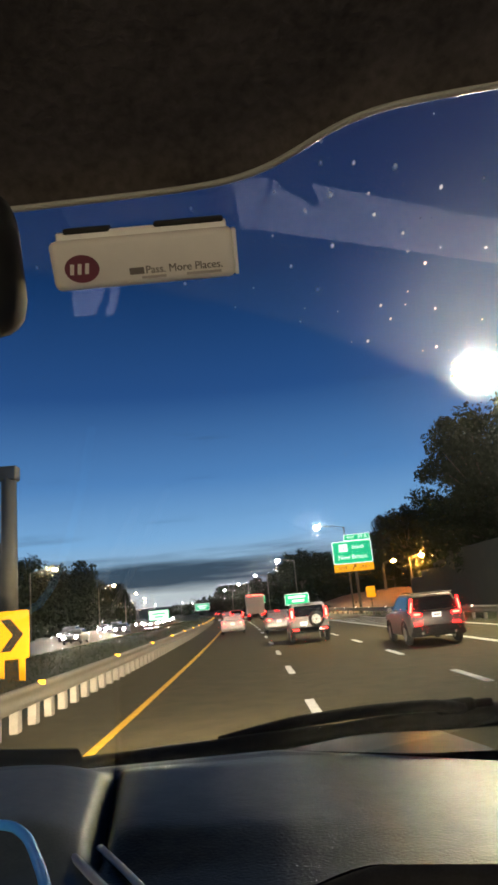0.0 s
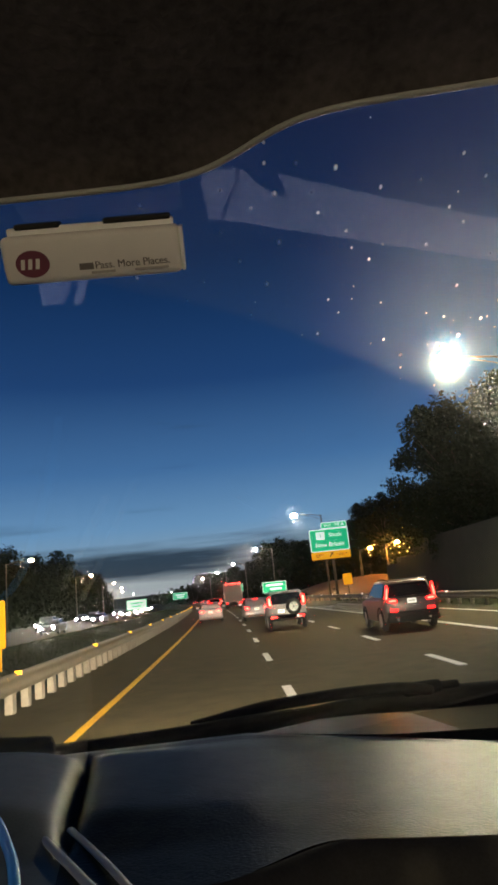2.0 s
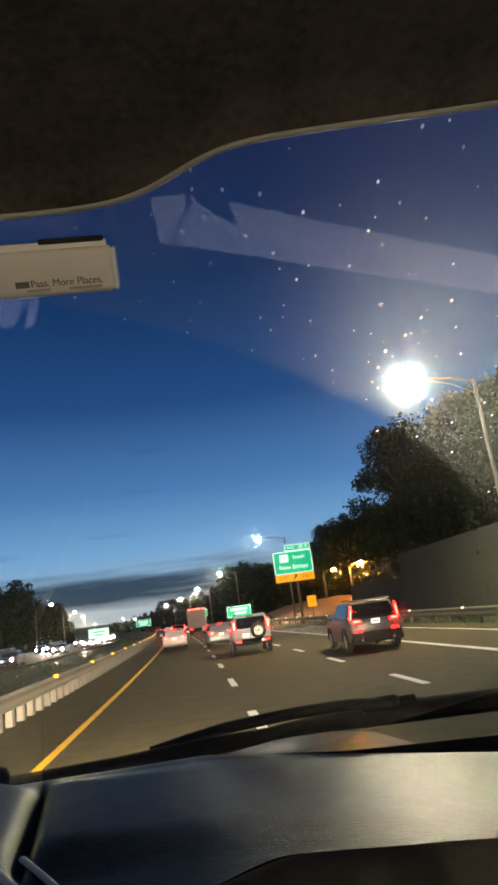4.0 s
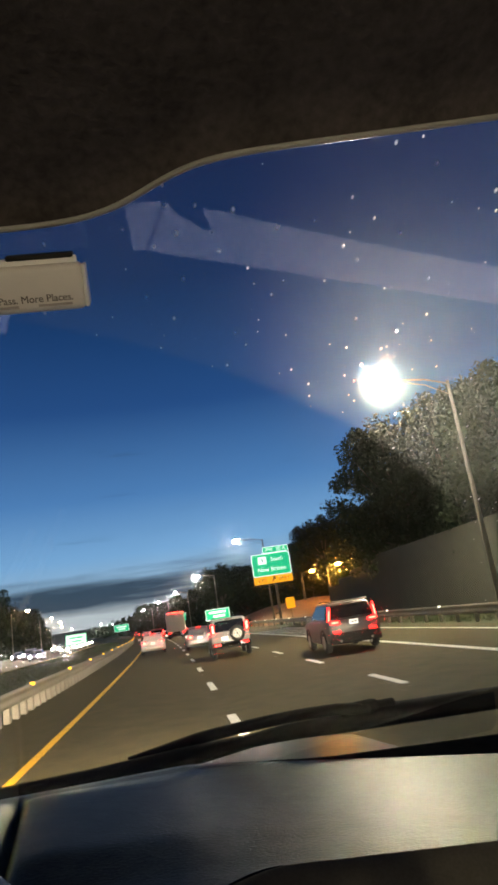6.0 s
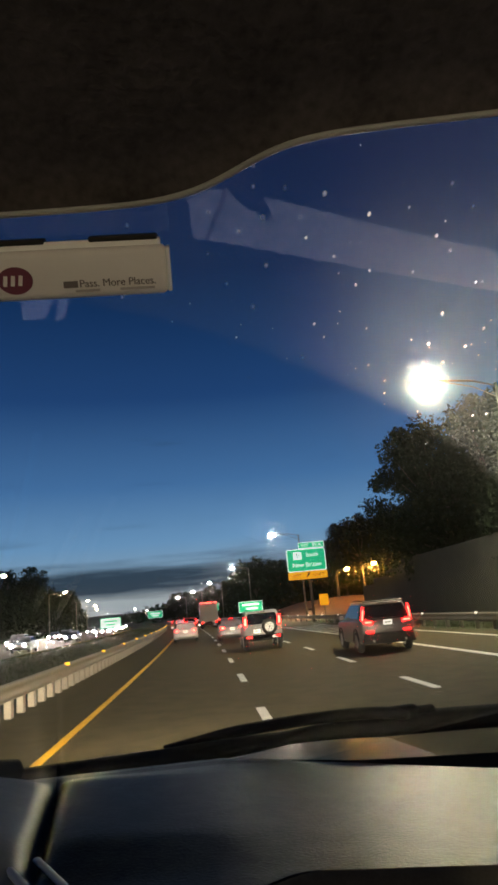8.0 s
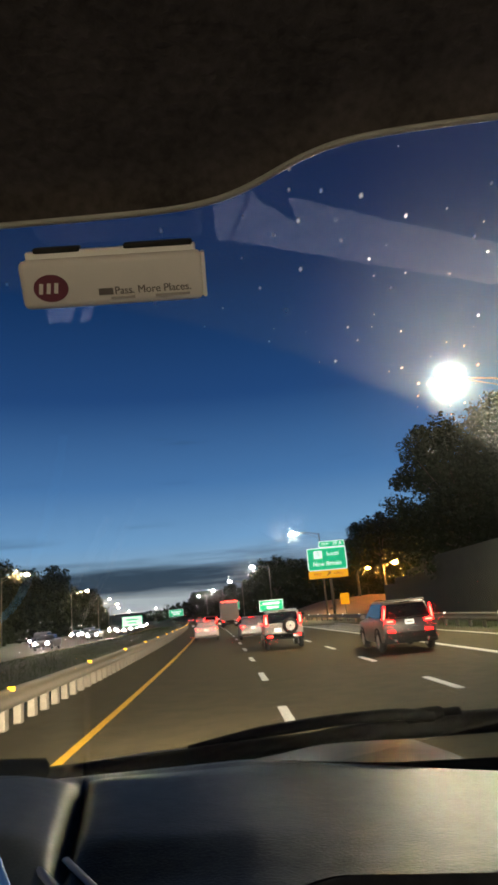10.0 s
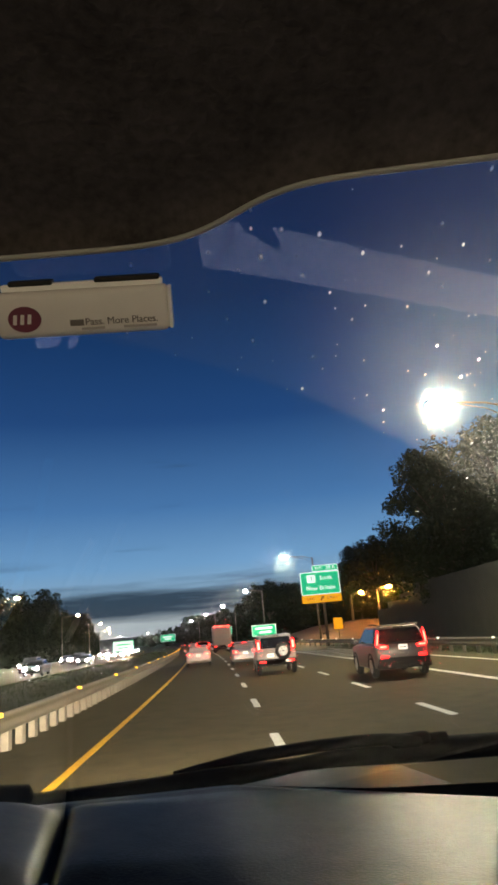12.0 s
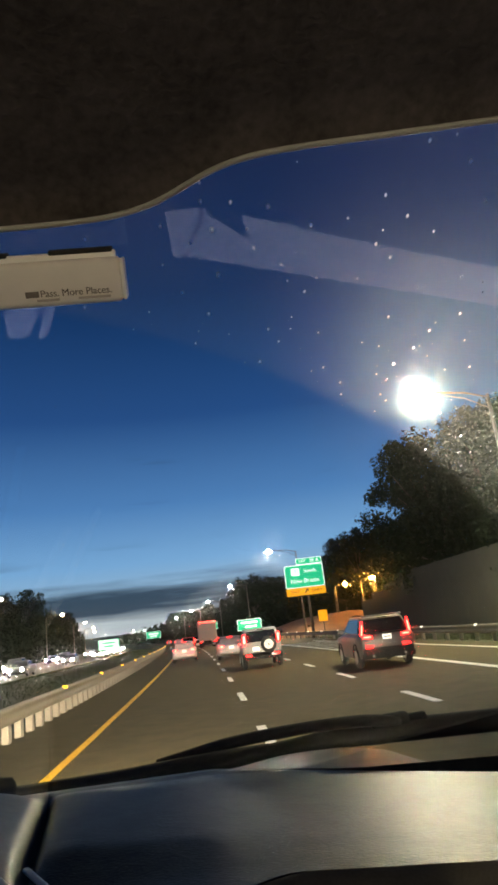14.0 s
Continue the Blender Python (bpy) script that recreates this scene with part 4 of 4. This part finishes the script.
        part("hub", join(disc(.055, .23, (0, 0, 0), "Y", 16, .008), *[disc(.022, .224, (.13 * math.cos(a), 0, .13 * math.sin(a)), "Y", 8) for a in [k * math.tau / 6 for k in range(6)]]), M_TRIM, sp, "dark hub and holes")
    if kind in ("jeep", "suv"):
        for sx in (-1, 1):
            part("roof_rail", tube([(sx * .62, .7, cab[2][2] + .02), (sx * .62, 1.4, cab[2][2] + .06), (sx * .62, 2.2, cab[2][2] + .04)], .02), M_TRIM, t, "", True)
    return t


def put(v, x, y, rz=0.0, z=0.0):
    v.matrix_basis = pose(x, y, z, 0, 0, rz)
    return v


put(vehicle("suv", "grey", "grey crossover with tall red tail lamps in the next lane"), 6.0, 22.8, -0.5)
put(vehicle("jeep", "pewter", "boxy grey off-roader with a spare wheel on its tailgate"), 2.38, 31, 0)
put(vehicle("sedan", "white", "white sedan with lit tail lamps driving ahead"), -1.25 + bend(50), 50, 1.2)
put(vehicle("sedan", "silver", "silver sedan with lit tail lamps in the middle lane"), 1.9 + bend(45), 45, 1)
ahead = [("sedan", "dark", 5.6, 72), ("suv", "red", -0.8, 88), ("sedan", "grey", 2.4, 104), ("sedan", "white", -1.0, 128), ("suv", "dark", 2.6, 150), ("sedan", "red", 5.8, 140),
         ("sedan", "silver", -0.9, 176), ("suv", "grey", 2.4, 200), ("sedan", "dark", 5.9, 190), ("sedan", "grey", -0.9, 236)]
for k, c, u, y in ahead:
    put(vehicle(k, c, "distant %s %s with red lamps in the queue ahead" % (c, "car" if k == "sedan" else "crossover")), u + bend(y), y, math.degrees(y / 2200))
oncoming_cars = [("sedan", "dark", -17.0, 70), ("suv", "grey", -21.0, 84), ("sedan", "grey", -24.8, 66), ("sedan", "dark", -17.2, 100), ("suv", "dark", -21, 118), ("sedan", "grey", -17, 134),
                 ("sedan", "dark", -24.6, 128), ("suv", "grey", -21, 156), ("sedan", "dark", -17, 170), ("sedan", "dark", -21, 186), ("sedan", "grey", -17, 206), ("suv", "dark", -24.5, 200),
                 ("sedan", "grey", -17, 150), ("suv", "dark", -17, 187), ("sedan", "grey", -21, 226), ("suv", "dark", -17, 250), ("sedan", "red", -21, 268), ("sedan", "dark", -17, 292)]
for k, c, u, y in oncoming_cars:
    put(vehicle(k, c, "oncoming %s %s with glaring headlamps" % (c, "car" if k == "sedan" else "crossover"), True), u + bend(y), y, 180 + math.degrees(y / 2200), -0.02)


def box_truck():
    t = thing("box_truck", "pale beige box truck with red marker lamps in the traffic ahead", "truck", (1.9 + bend(92), 92, 0), rz=1.8)
    part("cargo_box", box(2.4, 6.2, 2.5, (0, 3.1, 2.25), bevel=0.05), PAINTS["tan"], t, "pale beige cargo box")
    for sx in (-1, 1):
        part("rear_door", box(1.12, 0.05, 2.25, (sx * 0.58, -0.02, 2.2), bevel=0.02), PAINTS["tan"], t)
        part("tail_lamp", box(0.32, 0.08, 0.16, (sx * 0.95, -0.05, 0.86), bevel=0.02), M_TAIL, t, "glowing red tail lamp")
        for wy in (1.4, 2.4):
            wheel(t, sx * 1.02, wy, 0.46)
        wheel(t, sx * 1.0, 7.2, 0.46)
    for mx in (-0.9, -0.3, 0.0, 0.3, 0.9):
        part("marker_lamp", box(0.16, 0.05, 0.09, (mx, -0.04, 3.44), bevel=0.01), M_TAIL_CORE, t)
    part("chassis", box(0.9, 8.0, 0.25, (0, 4, 0.85), bevel=0.03), M_TRIM, t)
    part("cab", box(2.2, 1.9, 2.0, (0, 7.3, 1.75), bevel=0.25, segments=3), PAINTS["white"], t, "", True)
    part("bumper", box(2.3, 0.12, 0.16, (0, -0.02, 0.62), bevel=0.02), M_TRIM, t)


box_truck()


# ---- low median plants ----
def grass_tufts():
    g = np.random.default_rng(9)
    verts, faces = [], []
    for i in range(42000):
        y = 8 + 110 * g.random() ** 1.5
        u = -5.2 - 7.2 * g.random() if i % 3 else 13.2 + 2.4 * g.random()
        x = bend(y) + u
        z = ground_height(x, y) - 0.02
        a, h, w = g.uniform(0, math.pi), g.uniform(0.05, 0.15), g.uniform(0.006, 0.014)
        lean = g.normal(0, 0.09, 2)
        n = len(verts)
        dx, dy = w * math.cos(a), w * math.sin(a)
        verts += [(x - dx, y - dy, z), (x + dx, y + dy, z), (x + lean[0], y + lean[1], z + h)]
        faces.append((n, n + 1, n + 2))
    me = bpy.data.meshes.new("grass")
    me.from_pydata(verts, [], faces)
    me.materials.append(M_BLADE)
    tagged(new("grass", me), "uncut tufts of grass along the rails", "grass", kind="stuff")


grass_tufts()


def bush(x, y, s, seed):
    g = np.random.default_rng(seed)
    t = thing("bush", "low dark roadside bush on the verge", "bush", (x, y, ground_height(x, y)), "verge bushes")
    verts, faces = [], []
    for i in range(700):
        q = g.normal(0, 1, 3)
        q = q / np.linalg.norm(q) * g.uniform(0.4, 1.1) * np.array([1.3, 1.1, 0.8]) * s
        q[2] = abs(q[2])
        d1, d2 = g.normal(0, 0.09, 3), g.normal(0, 0.09, 3)
        n = len(verts)
        verts += [tuple(q - d1), tuple(q + d2), tuple(q + d1), tuple(q - d2)]
        faces.append((n, n + 1, n + 2, n + 3))
    me = bpy.data.meshes.new("foliage")
    me.from_pydata(verts, [], faces)
    me.materials.append(M_LEAF)
    o = new("foliage", me)
    o.parent = t
    stem = part("stem", rod((0, 0, -0.1), (0, 0, s * 0.8), 0.05, 0.02, 6), M_BARK, t)


for i, (x, y, s) in enumerate([(18.5, 100, 1.4), (14.5, 112, 1.2), (17, 122, 1.6), (13.8, 130, 1.2)]):
    bush(x + bend(y), y, s, 40 + i)


# ---- the car that carries the camera ----
def cab_z(y):
    """The windscreen's slope, from the roof's edge to the cowl."""
    return EYE + 0.28 - 0.40 * y


GLASS_A, GLASS_B = 0.2936, 0.43     # the pane itself lies a little steeper, under the wipers


def roof_edge(x):
    """Where the headliner meets the glass, lower by the mirror."""
    s = 1 / (1 + math.exp((x - 0.022) / 0.0125))
    far = max(0.0, x - 0.02)
    return 0.2375 + 0.026 * s - 0.086 * far * far / (far + 0.05) + 0.008 * min(1, max(0, -x / 0.3))


car = thing("own_car", "dark car cabin with a vinyl dashboard behind the windscreen", "car")


def windscreen():
    bm = bmesh.new()
    rows = [[bm.verts.new((x, y, EYE + GLASS_A - GLASS_B * y)) for x in (-0.95, -0.4, 0.2, 0.72)] for y in (0.12, 0.5, 1.0, 1.56)]
    for r0, r1 in zip(rows, rows[1:]):
        for i in range(3):
            bm.faces.new((r0[i], r1[i], r1[i + 1], r0[i + 1]))
    me = bpy.data.meshes.new("windscreen")
    bm.to_mesh(me), bm.free()
    me.materials.append(M_WINDSCREEN)
    ob = new("windscreen", me)
    ob.parent, ob.visible_shadow = car, False
    return tagged(ob, "clear windscreen with dust outside the wiper arc")


windscreen()


def headliner():
    xs = [-0.95 + i * 0.03 for i in range(26)] + [-0.17 + i * 0.005 for i in range(85)] + [0.27 + i * 0.03 for i in range(16)]
    rows = []
    for k, (back, up) in enumerate(((0.0, 0.0), (0.006, 0.006), (0.02, 0.010), (0.06, 0.018), (0.16, 0.045), (0.40, 0.075), (0.8, 0.09), (1.6, 0.07))):
        rows.append([(x, roof_edge(x) - back, cab_z(roof_edge(x)) + 0.002 + up) for x in xs])
    lining = part("headliner", loft(rows, closed=False), M_HEADLINER, car, "dark cloth headliner", True)
    seal = tube([(x, roof_edge(x) + 0.0005, cab_z(roof_edge(x)) + 0.0012) for x in xs], 0.0014, 8)
    part("edge_seal", seal, M_RIMSEAL, lining, "pale rounded edge of the headliner", True)


headliner()


def shell():
    """Plain panels that close the cabin round the camera."""
    top = EYE + 0.32
    part("roof_skin", box(1.72, 2.0, 0.03, (-0.115, -0.86, top), bevel=0.01), M_HOOD, car)
    for sx, x in ((-1, -0.98), (1, 0.75)):
        part("door_panel", box(0.06, 2.9, 0.80, (x, -0.15, 0.95), bevel=0.02), M_DASH_DARK, car)
        part("window_frame", box(0.05, 0.10, 0.75, (x, -0.75, 1.65), bevel=0.02), M_HEADLINER, car)
        part("roof_side_rail", box(0.07, 2.2, 0.10, (x, -0.75, top - 0.04), bevel=0.02), M_HEADLINER, car)
        a, b = (x, 0.25, top - 0.05), (x, 1.42, 1.36)
        part("windscreen_pillar", rod(a, b, 0.045, 0.05, 8), M_HEADLINER, car, "", True)
    part("rear_panel", box(1.72, 0.05, 0.80, (-0.115, -1.85, 0.80), bevel=0.01), M_DASH_DARK, car)
    part("rear_header", box(1.72, 0.05, 0.14, (-0.115, -1.85, top - 0.06), bevel=0.01), M_DASH_DARK, car)
    part("floor_panel", box(1.72, 3.2, 0.05, (-0.115, -0.25, 0.42), bevel=0.01), M_DASH_DARK, car)
    part("bulkhead", box(1.72, 0.05, 0.85, (-0.115, 1.36, 0.92), bevel=0.01), M_DASH_DARK, car)


shell()


def lower_body():
    """Fenders, bumpers and wheels, on which the car stands."""
    for x in (-0.98, 0.75):
        part("fender", box(0.06, 1.86, 0.50, (x, 2.24, 0.86), bevel=0.03), M_HOOD, car, "dark painted fender", True)
        part("sill", box(0.08, 2.9, 0.16, (x, -0.15, 0.47), bevel=0.03), M_HOOD, car)
        for y in (2.42, -1.25):
            wheel(car, x + (0.07 if x < 0 else -0.07), y, 0.335)
    part("bumper", box(1.72, 0.20, 0.42, (-0.115, 3.08, 0.56), bevel=0.06, segments=3), M_HOOD, car, "dark painted front bumper", True)
    part("bumper", box(1.72, 0.14, 0.34, (-0.115, -1.92, 0.55), bevel=0.05, segments=3), M_HOOD, car, "dark painted rear bumper", True)


lower_body()


def dash_top(x, y):
    """Height of the dashboard pad, lower to the passenger's side."""
    z = -0.258 - 0.135 * max(0.0, x) * (y / 1.3) - 0.035 * (1.32 - y)
    # a groove between the pad and the raised instrument hood
    seam = seam_x(y)
    d = x - seam
    fade = min(1.0, max(0.0, (1.30 - y) / 0.07)) * min(1.0, max(0.0, (y - 0.84) / 0.10))
    groove = math.exp(-(d / 0.011) ** 2)
    crown = 0.028 * (1 - math.exp(-max(0.0, d) / 0.03)) * math.exp(-max(0.0, d) / 0.14) if d > 0 else 0.042 * (1 - math.exp(d / 0.052))
    return EYE + z + fade * (crown - 0.026 * groove)


def seam_x(y):
    return -0.280 + 0.15 * (1.21 - y)


def near_edge(d):
    """How far back the pad reaches, d metres from the seam."""
    f = min(1.0, max(0.0, (d - 0.16) / 0.16))
    return 0.735 + 0.088 * f * f * (3 - 2 * f)


def dashboard():
    steps = [1 - k / 33 for k in range(34)]
    ds = [i * 0.004 for i in range(50)] + [0.2 + i * 0.02 for i in range(42)]

    def pad(offsets):
        rows = []
        for f in steps:
            row = []
            for d in offsets:
                back = near_edge(d)
                y = back + (1.33 - back) * f
                x = min(0.72, max(-0.92, seam_x(y) + d))
                row.append((x, y, dash_top(x, y)))
            rows.append(row)
        return loft([[(x, 1.345, z - 0.04) for x, y, z in rows[0]]] + rows, closed=False)

    ob = part("dashboard", pad(ds), M_DASH, car, "dark grained vinyl dashboard pad", True)
    part("instrument_hood", pad([-d for d in ds]), M_DASH_LIT, car, "vinyl hood beside the dashboard pad, lamplight painted in as paler grey", True)
    xs = [-0.92 + i * 0.02 for i in range(83)]
    low = []
    for back, down in ((0.0, 0.0), (0.012, 0.004), (0.028, 0.02), (0.04, 0.06), (0.05, 0.20), (0.02, 0.45)):
        low.append([(x, near_edge(x + 0.209) + 0.001 - back, dash_top(x, near_edge(x + 0.209)) - down) for x in xs])
    part("dashboard_face", loft(low, closed=False), M_DASH_DARK, ob, "darker lower dashboard face", True)
    line = smooth_line([(-0.232, 0.915, EYE - 0.266), (-0.187, 0.84, EYE - 0.270), (-0.15, 0.77, EYE - 0.271), (-0.120, 0.715, EYE - 0.276)])
    part("trim_strip", tube(line, 0.005, 8, 0.6), M_SILVER_TRIM, ob, "satin trim strip", True)
    line = smooth_line([(-0.42, 1.00, EYE - 0.250), (-0.342, 0.984, EYE - 0.262), (-0.28, 0.924, EYE - 0.266), (-0.22, 0.83, EYE - 0.270), (-0.166, 0.74, EYE - 0.274)])
    part("trim_strip", tube(line, 0.006, 8, 0.6), M_SILVER_TRIM, ob, "satin trim strip", True)
    return ob


dashboard()


def reflection_source():
    """Unseen glowing strips and patches, added low on the console for the glass to mirror."""
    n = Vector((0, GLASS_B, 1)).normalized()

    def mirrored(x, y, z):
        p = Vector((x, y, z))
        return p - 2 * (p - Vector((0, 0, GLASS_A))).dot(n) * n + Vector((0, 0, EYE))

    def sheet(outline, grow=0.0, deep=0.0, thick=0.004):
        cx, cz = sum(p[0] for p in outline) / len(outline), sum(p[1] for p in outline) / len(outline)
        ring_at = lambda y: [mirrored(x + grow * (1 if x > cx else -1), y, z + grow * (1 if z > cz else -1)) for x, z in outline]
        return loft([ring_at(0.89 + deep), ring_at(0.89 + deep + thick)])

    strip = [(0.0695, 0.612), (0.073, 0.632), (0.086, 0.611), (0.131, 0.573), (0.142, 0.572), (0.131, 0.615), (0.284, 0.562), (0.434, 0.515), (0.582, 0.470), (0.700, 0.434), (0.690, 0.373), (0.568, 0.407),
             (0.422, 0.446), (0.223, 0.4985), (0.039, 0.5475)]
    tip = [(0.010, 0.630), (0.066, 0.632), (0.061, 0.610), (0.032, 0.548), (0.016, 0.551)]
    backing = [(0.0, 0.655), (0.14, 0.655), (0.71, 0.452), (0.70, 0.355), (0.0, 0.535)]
    base = part("display_housing", sheet(backing, 0.004, 0.008, 0.012), M_DASH_DARK, car, "dark backing of the added glowing strips")
    part("glow_strip", sheet(tip), M_ADDED_GLOW, base, "added glowing strip, seen only as a reflection in the glass")
    part("glow_strip", sheet(strip), M_ADDED_GLOW, base, "added glowing strip with a notched edge, seen only as a reflection")
    patches = [[(-0.242, 0.483), (-0.186, 0.483), (-0.206, 0.432), (-0.237, 0.4325)], [(-0.181, 0.4785), (-0.167, 0.4775), (-0.1785, 0.4326), (-0.192, 0.428)]]
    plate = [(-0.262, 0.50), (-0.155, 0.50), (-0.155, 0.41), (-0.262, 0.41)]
    dark = part("button_housing", sheet(plate, 0.0, 0.008, 0.012), M_DASH_DARK, car, "dark backing of the added glowing patches")
    for outline in patches:
        part("glow_patch", sheet(outline), M_ADDED_GLOW, dark, "added glowing patch, seen only as a reflection in the glass")


reflection_source()


def hood():
    rows = []
    for y, z, w in ((1.46, 1.30, 0.78), (1.8, 1.315, 0.80), (2.3, 1.30, 0.80), (2.8, 1.265, 0.78), (3.05, 1.22, 0.74), (3.2, 1.10, 0.70), (3.22, 0.8, 0.68)):
        rows.append([(-0.115 + w * s, y, z - 0.05 * abs(s) ** 3) for s in [i / 8 for i in range(-8, 9)]])
    part("hood", loft(rows, closed=False), M_HOOD, car, "glossy dark hood", True)
    rows = []
    for y, z in ((1.345, -0.300), (1.40, -0.272), (1.44, -0.280), (1.50, -0.43)):
        rows.append([(x, y, EYE + z - 0.115 * min(0.28, max(0, x)) - 0.05 * max(0, x - 0.28)) for x in [-0.9 + i * 0.05 for i in range(32)]])
    part("cowl", loft(rows, closed=False), M_COWL, car, "black plastic cowl below the glass", True)


hood()


def on_screen(x, y, lift=0.0):
    """A place on the line of the wipers, which lie low over the cowl."""
    k = 1.25
    return (x * k, y * k, EYE + k * (0.28 - 0.40 * y + lift))


def wiper(points, r):
    return part("wiper", tube(smooth_line([on_screen(x, y, 0.002) for x, y in points]), r, 8, 0.8), M_RUBBER, car, "black wiper arm", True)


w1 = wiper([(-0.43, 1.352), (-0.17, 1.330), (0.03, 1.290), (0.17, 1.255), (0.29, 1.248), (0.42, 1.262), (0.62, 1.286), (0.70, 1.296)],
           lambda f: 0.0180 + 0.0090 * min(1.0, max(0.0, (0.37 - f) / 0.10)) + 0.0135 * min(1.0, max(0.0, (f - 0.38) / 0.20)))
blade = smooth_line([on_screen(x, y, 0.012) for x, y in ((-0.10, 1.275), (0.03, 1.225), (0.15, 1.198), (0.26, 1.200), (0.33, 1.235))])
part("blade", tube(blade, lambda f: 0.0155 * min(1.0, 0.25 + 3 * f), 8, 0.8), M_RUBBER, w1, "thin rubber blade", True)
bk = part("bracket", join(box(0.094, 0.055, 0.029, bevel=0.011), box(0.055, 0.044, 0.022, (0.066, 0.004, -0.002), bevel=0.008)), M_RUBBER, w1, "bracket joining arm and blade", True)
bk.matrix_basis = pose(*on_screen(0.315, 1.245, 0.016), -21, 0, 12)
w2 = wiper([(-0.90, 1.12), (-0.70, 1.18), (-0.50, 1.235), (-0.42, 1.265), (-0.37, 1.28), (-0.352, 1.29)], lambda f: 0.029 if f < 0.93 else 0.018)


def rear_mirror():
    m = part("rear_view_mirror", box(0.24, 0.035, 0.062, bevel=0.014, segments=4), M_TRIM, car, "dark rear-view mirror", True)
    m.matrix_basis = pose(-0.213, 0.232, EYE + 0.131, -8, -6, 12)
    g = part("mirror_glass", box(0.21, 0.004, 0.048, (0, -0.018, 0), bevel=0.001), M_GLASS_DARK, m)
    part("stem", rod((0.02, 0.01, 0.02), (0.03, 0.03, 0.075), 0.008, 0.008, 10), M_TRIM, m, "", True)


rear_mirror()


# ---- toll tag on the glass ----
def toll_tag():
    t = thing("toll_tag", "white plastic toll transponder with a plum logo stuck under the windscreen", "toll tag")
    c = Vector((-0.0485, 0.276, EYE + 0.1495))
    t.matrix_basis = Matrix.Translation(c) @ pose(0, 0, 0, 125, 0, 0)
    part("case", box(0.0787, 0.0208, 0.014, (-0.0008, 0.0013, 0), bevel=0.003, segments=3), M_TAG, t, "cream plastic case", True)
    # print on the face towards the cabin
    z = 0.0072
    logo = part("logo", disc(0.0074, 0.0006, (0, 0, 0), "Z", 28), M_TAG_LOGO, t, "plum oval logo")
    logo.matrix_basis = pose(-0.0268, -0.0002, z) @ Matrix.Diagonal((1, 0.78, 1, 1))
    for w, x in ((0.0016, -0.0042), (0.0016, -0.001), (0.0016, 0.0022)):
        part("logo_stroke", box(w, 0.0056, 0.0004, (x, 0, 0.0005), turn=(0, 0, -8)), M_TAG, logo)
    for shift in (-0.00007, 0.00007):
        line = words("Pass. More Places.", 0.0046, (0.0166 + shift, -0.0030, z + shift), (0, 0, 0), M_TAG_INK, t)
        line.scale = (0.0327 / line.dimensions.x, 1, 1)
    part("lettering_bar", box(0.0062, 0.0028, 0.0004, (-0.0037, -0.0030, z)), M_TAG_INK, t)
    for w, x in ((0.0105, 0.0040), (0.0150, 0.0255)):
        part("lettering_bar", box(w, 0.0011, 0.0004, (x - 0.0006, -0.0059, z)), M_TAG_FAINT, t)
    part("end_cap", box(0.0018, 0.0190, 0.013, (0.0391, 0.0013, 0), bevel=0.0006), M_TAG_EDGE, t, "clear shiny end")
    part("mount_plate", box(0.0740, 0.0040, 0.006, (-0.0008, 0.0128, -0.003), bevel=0.001), M_TAG_EDGE, t, "clear mounting plate")
    for x, w in ((-0.024, 0.020), (0.020, 0.030)):
        part("fastener", box(w, 0.0026, 0.007, (x, 0.0150, -0.003), bevel=0.0008), M_TRIM, t, "black fastener strip")


toll_tag()


def charging_cable():
    t = thing("charging_cable", "bright blue charging cable looped over the dashboard", "cable", (0, 0, 0))
    line = smooth_line([(-0.48, 0.83, EYE - 0.245), (-0.40, 0.87, EYE - 0.222), (-0.331, 0.854, EYE - 0.215), (-0.290, 0.815, EYE - 0.217), (-0.252, 0.742, EYE - 0.222), (-0.222, 0.672, EYE - 0.228), (-0.20, 0.60, EYE - 0.26)])
    part("cable", tube(line, 0.0055, 10), M_CABLE, t, "", True)


charging_cable()
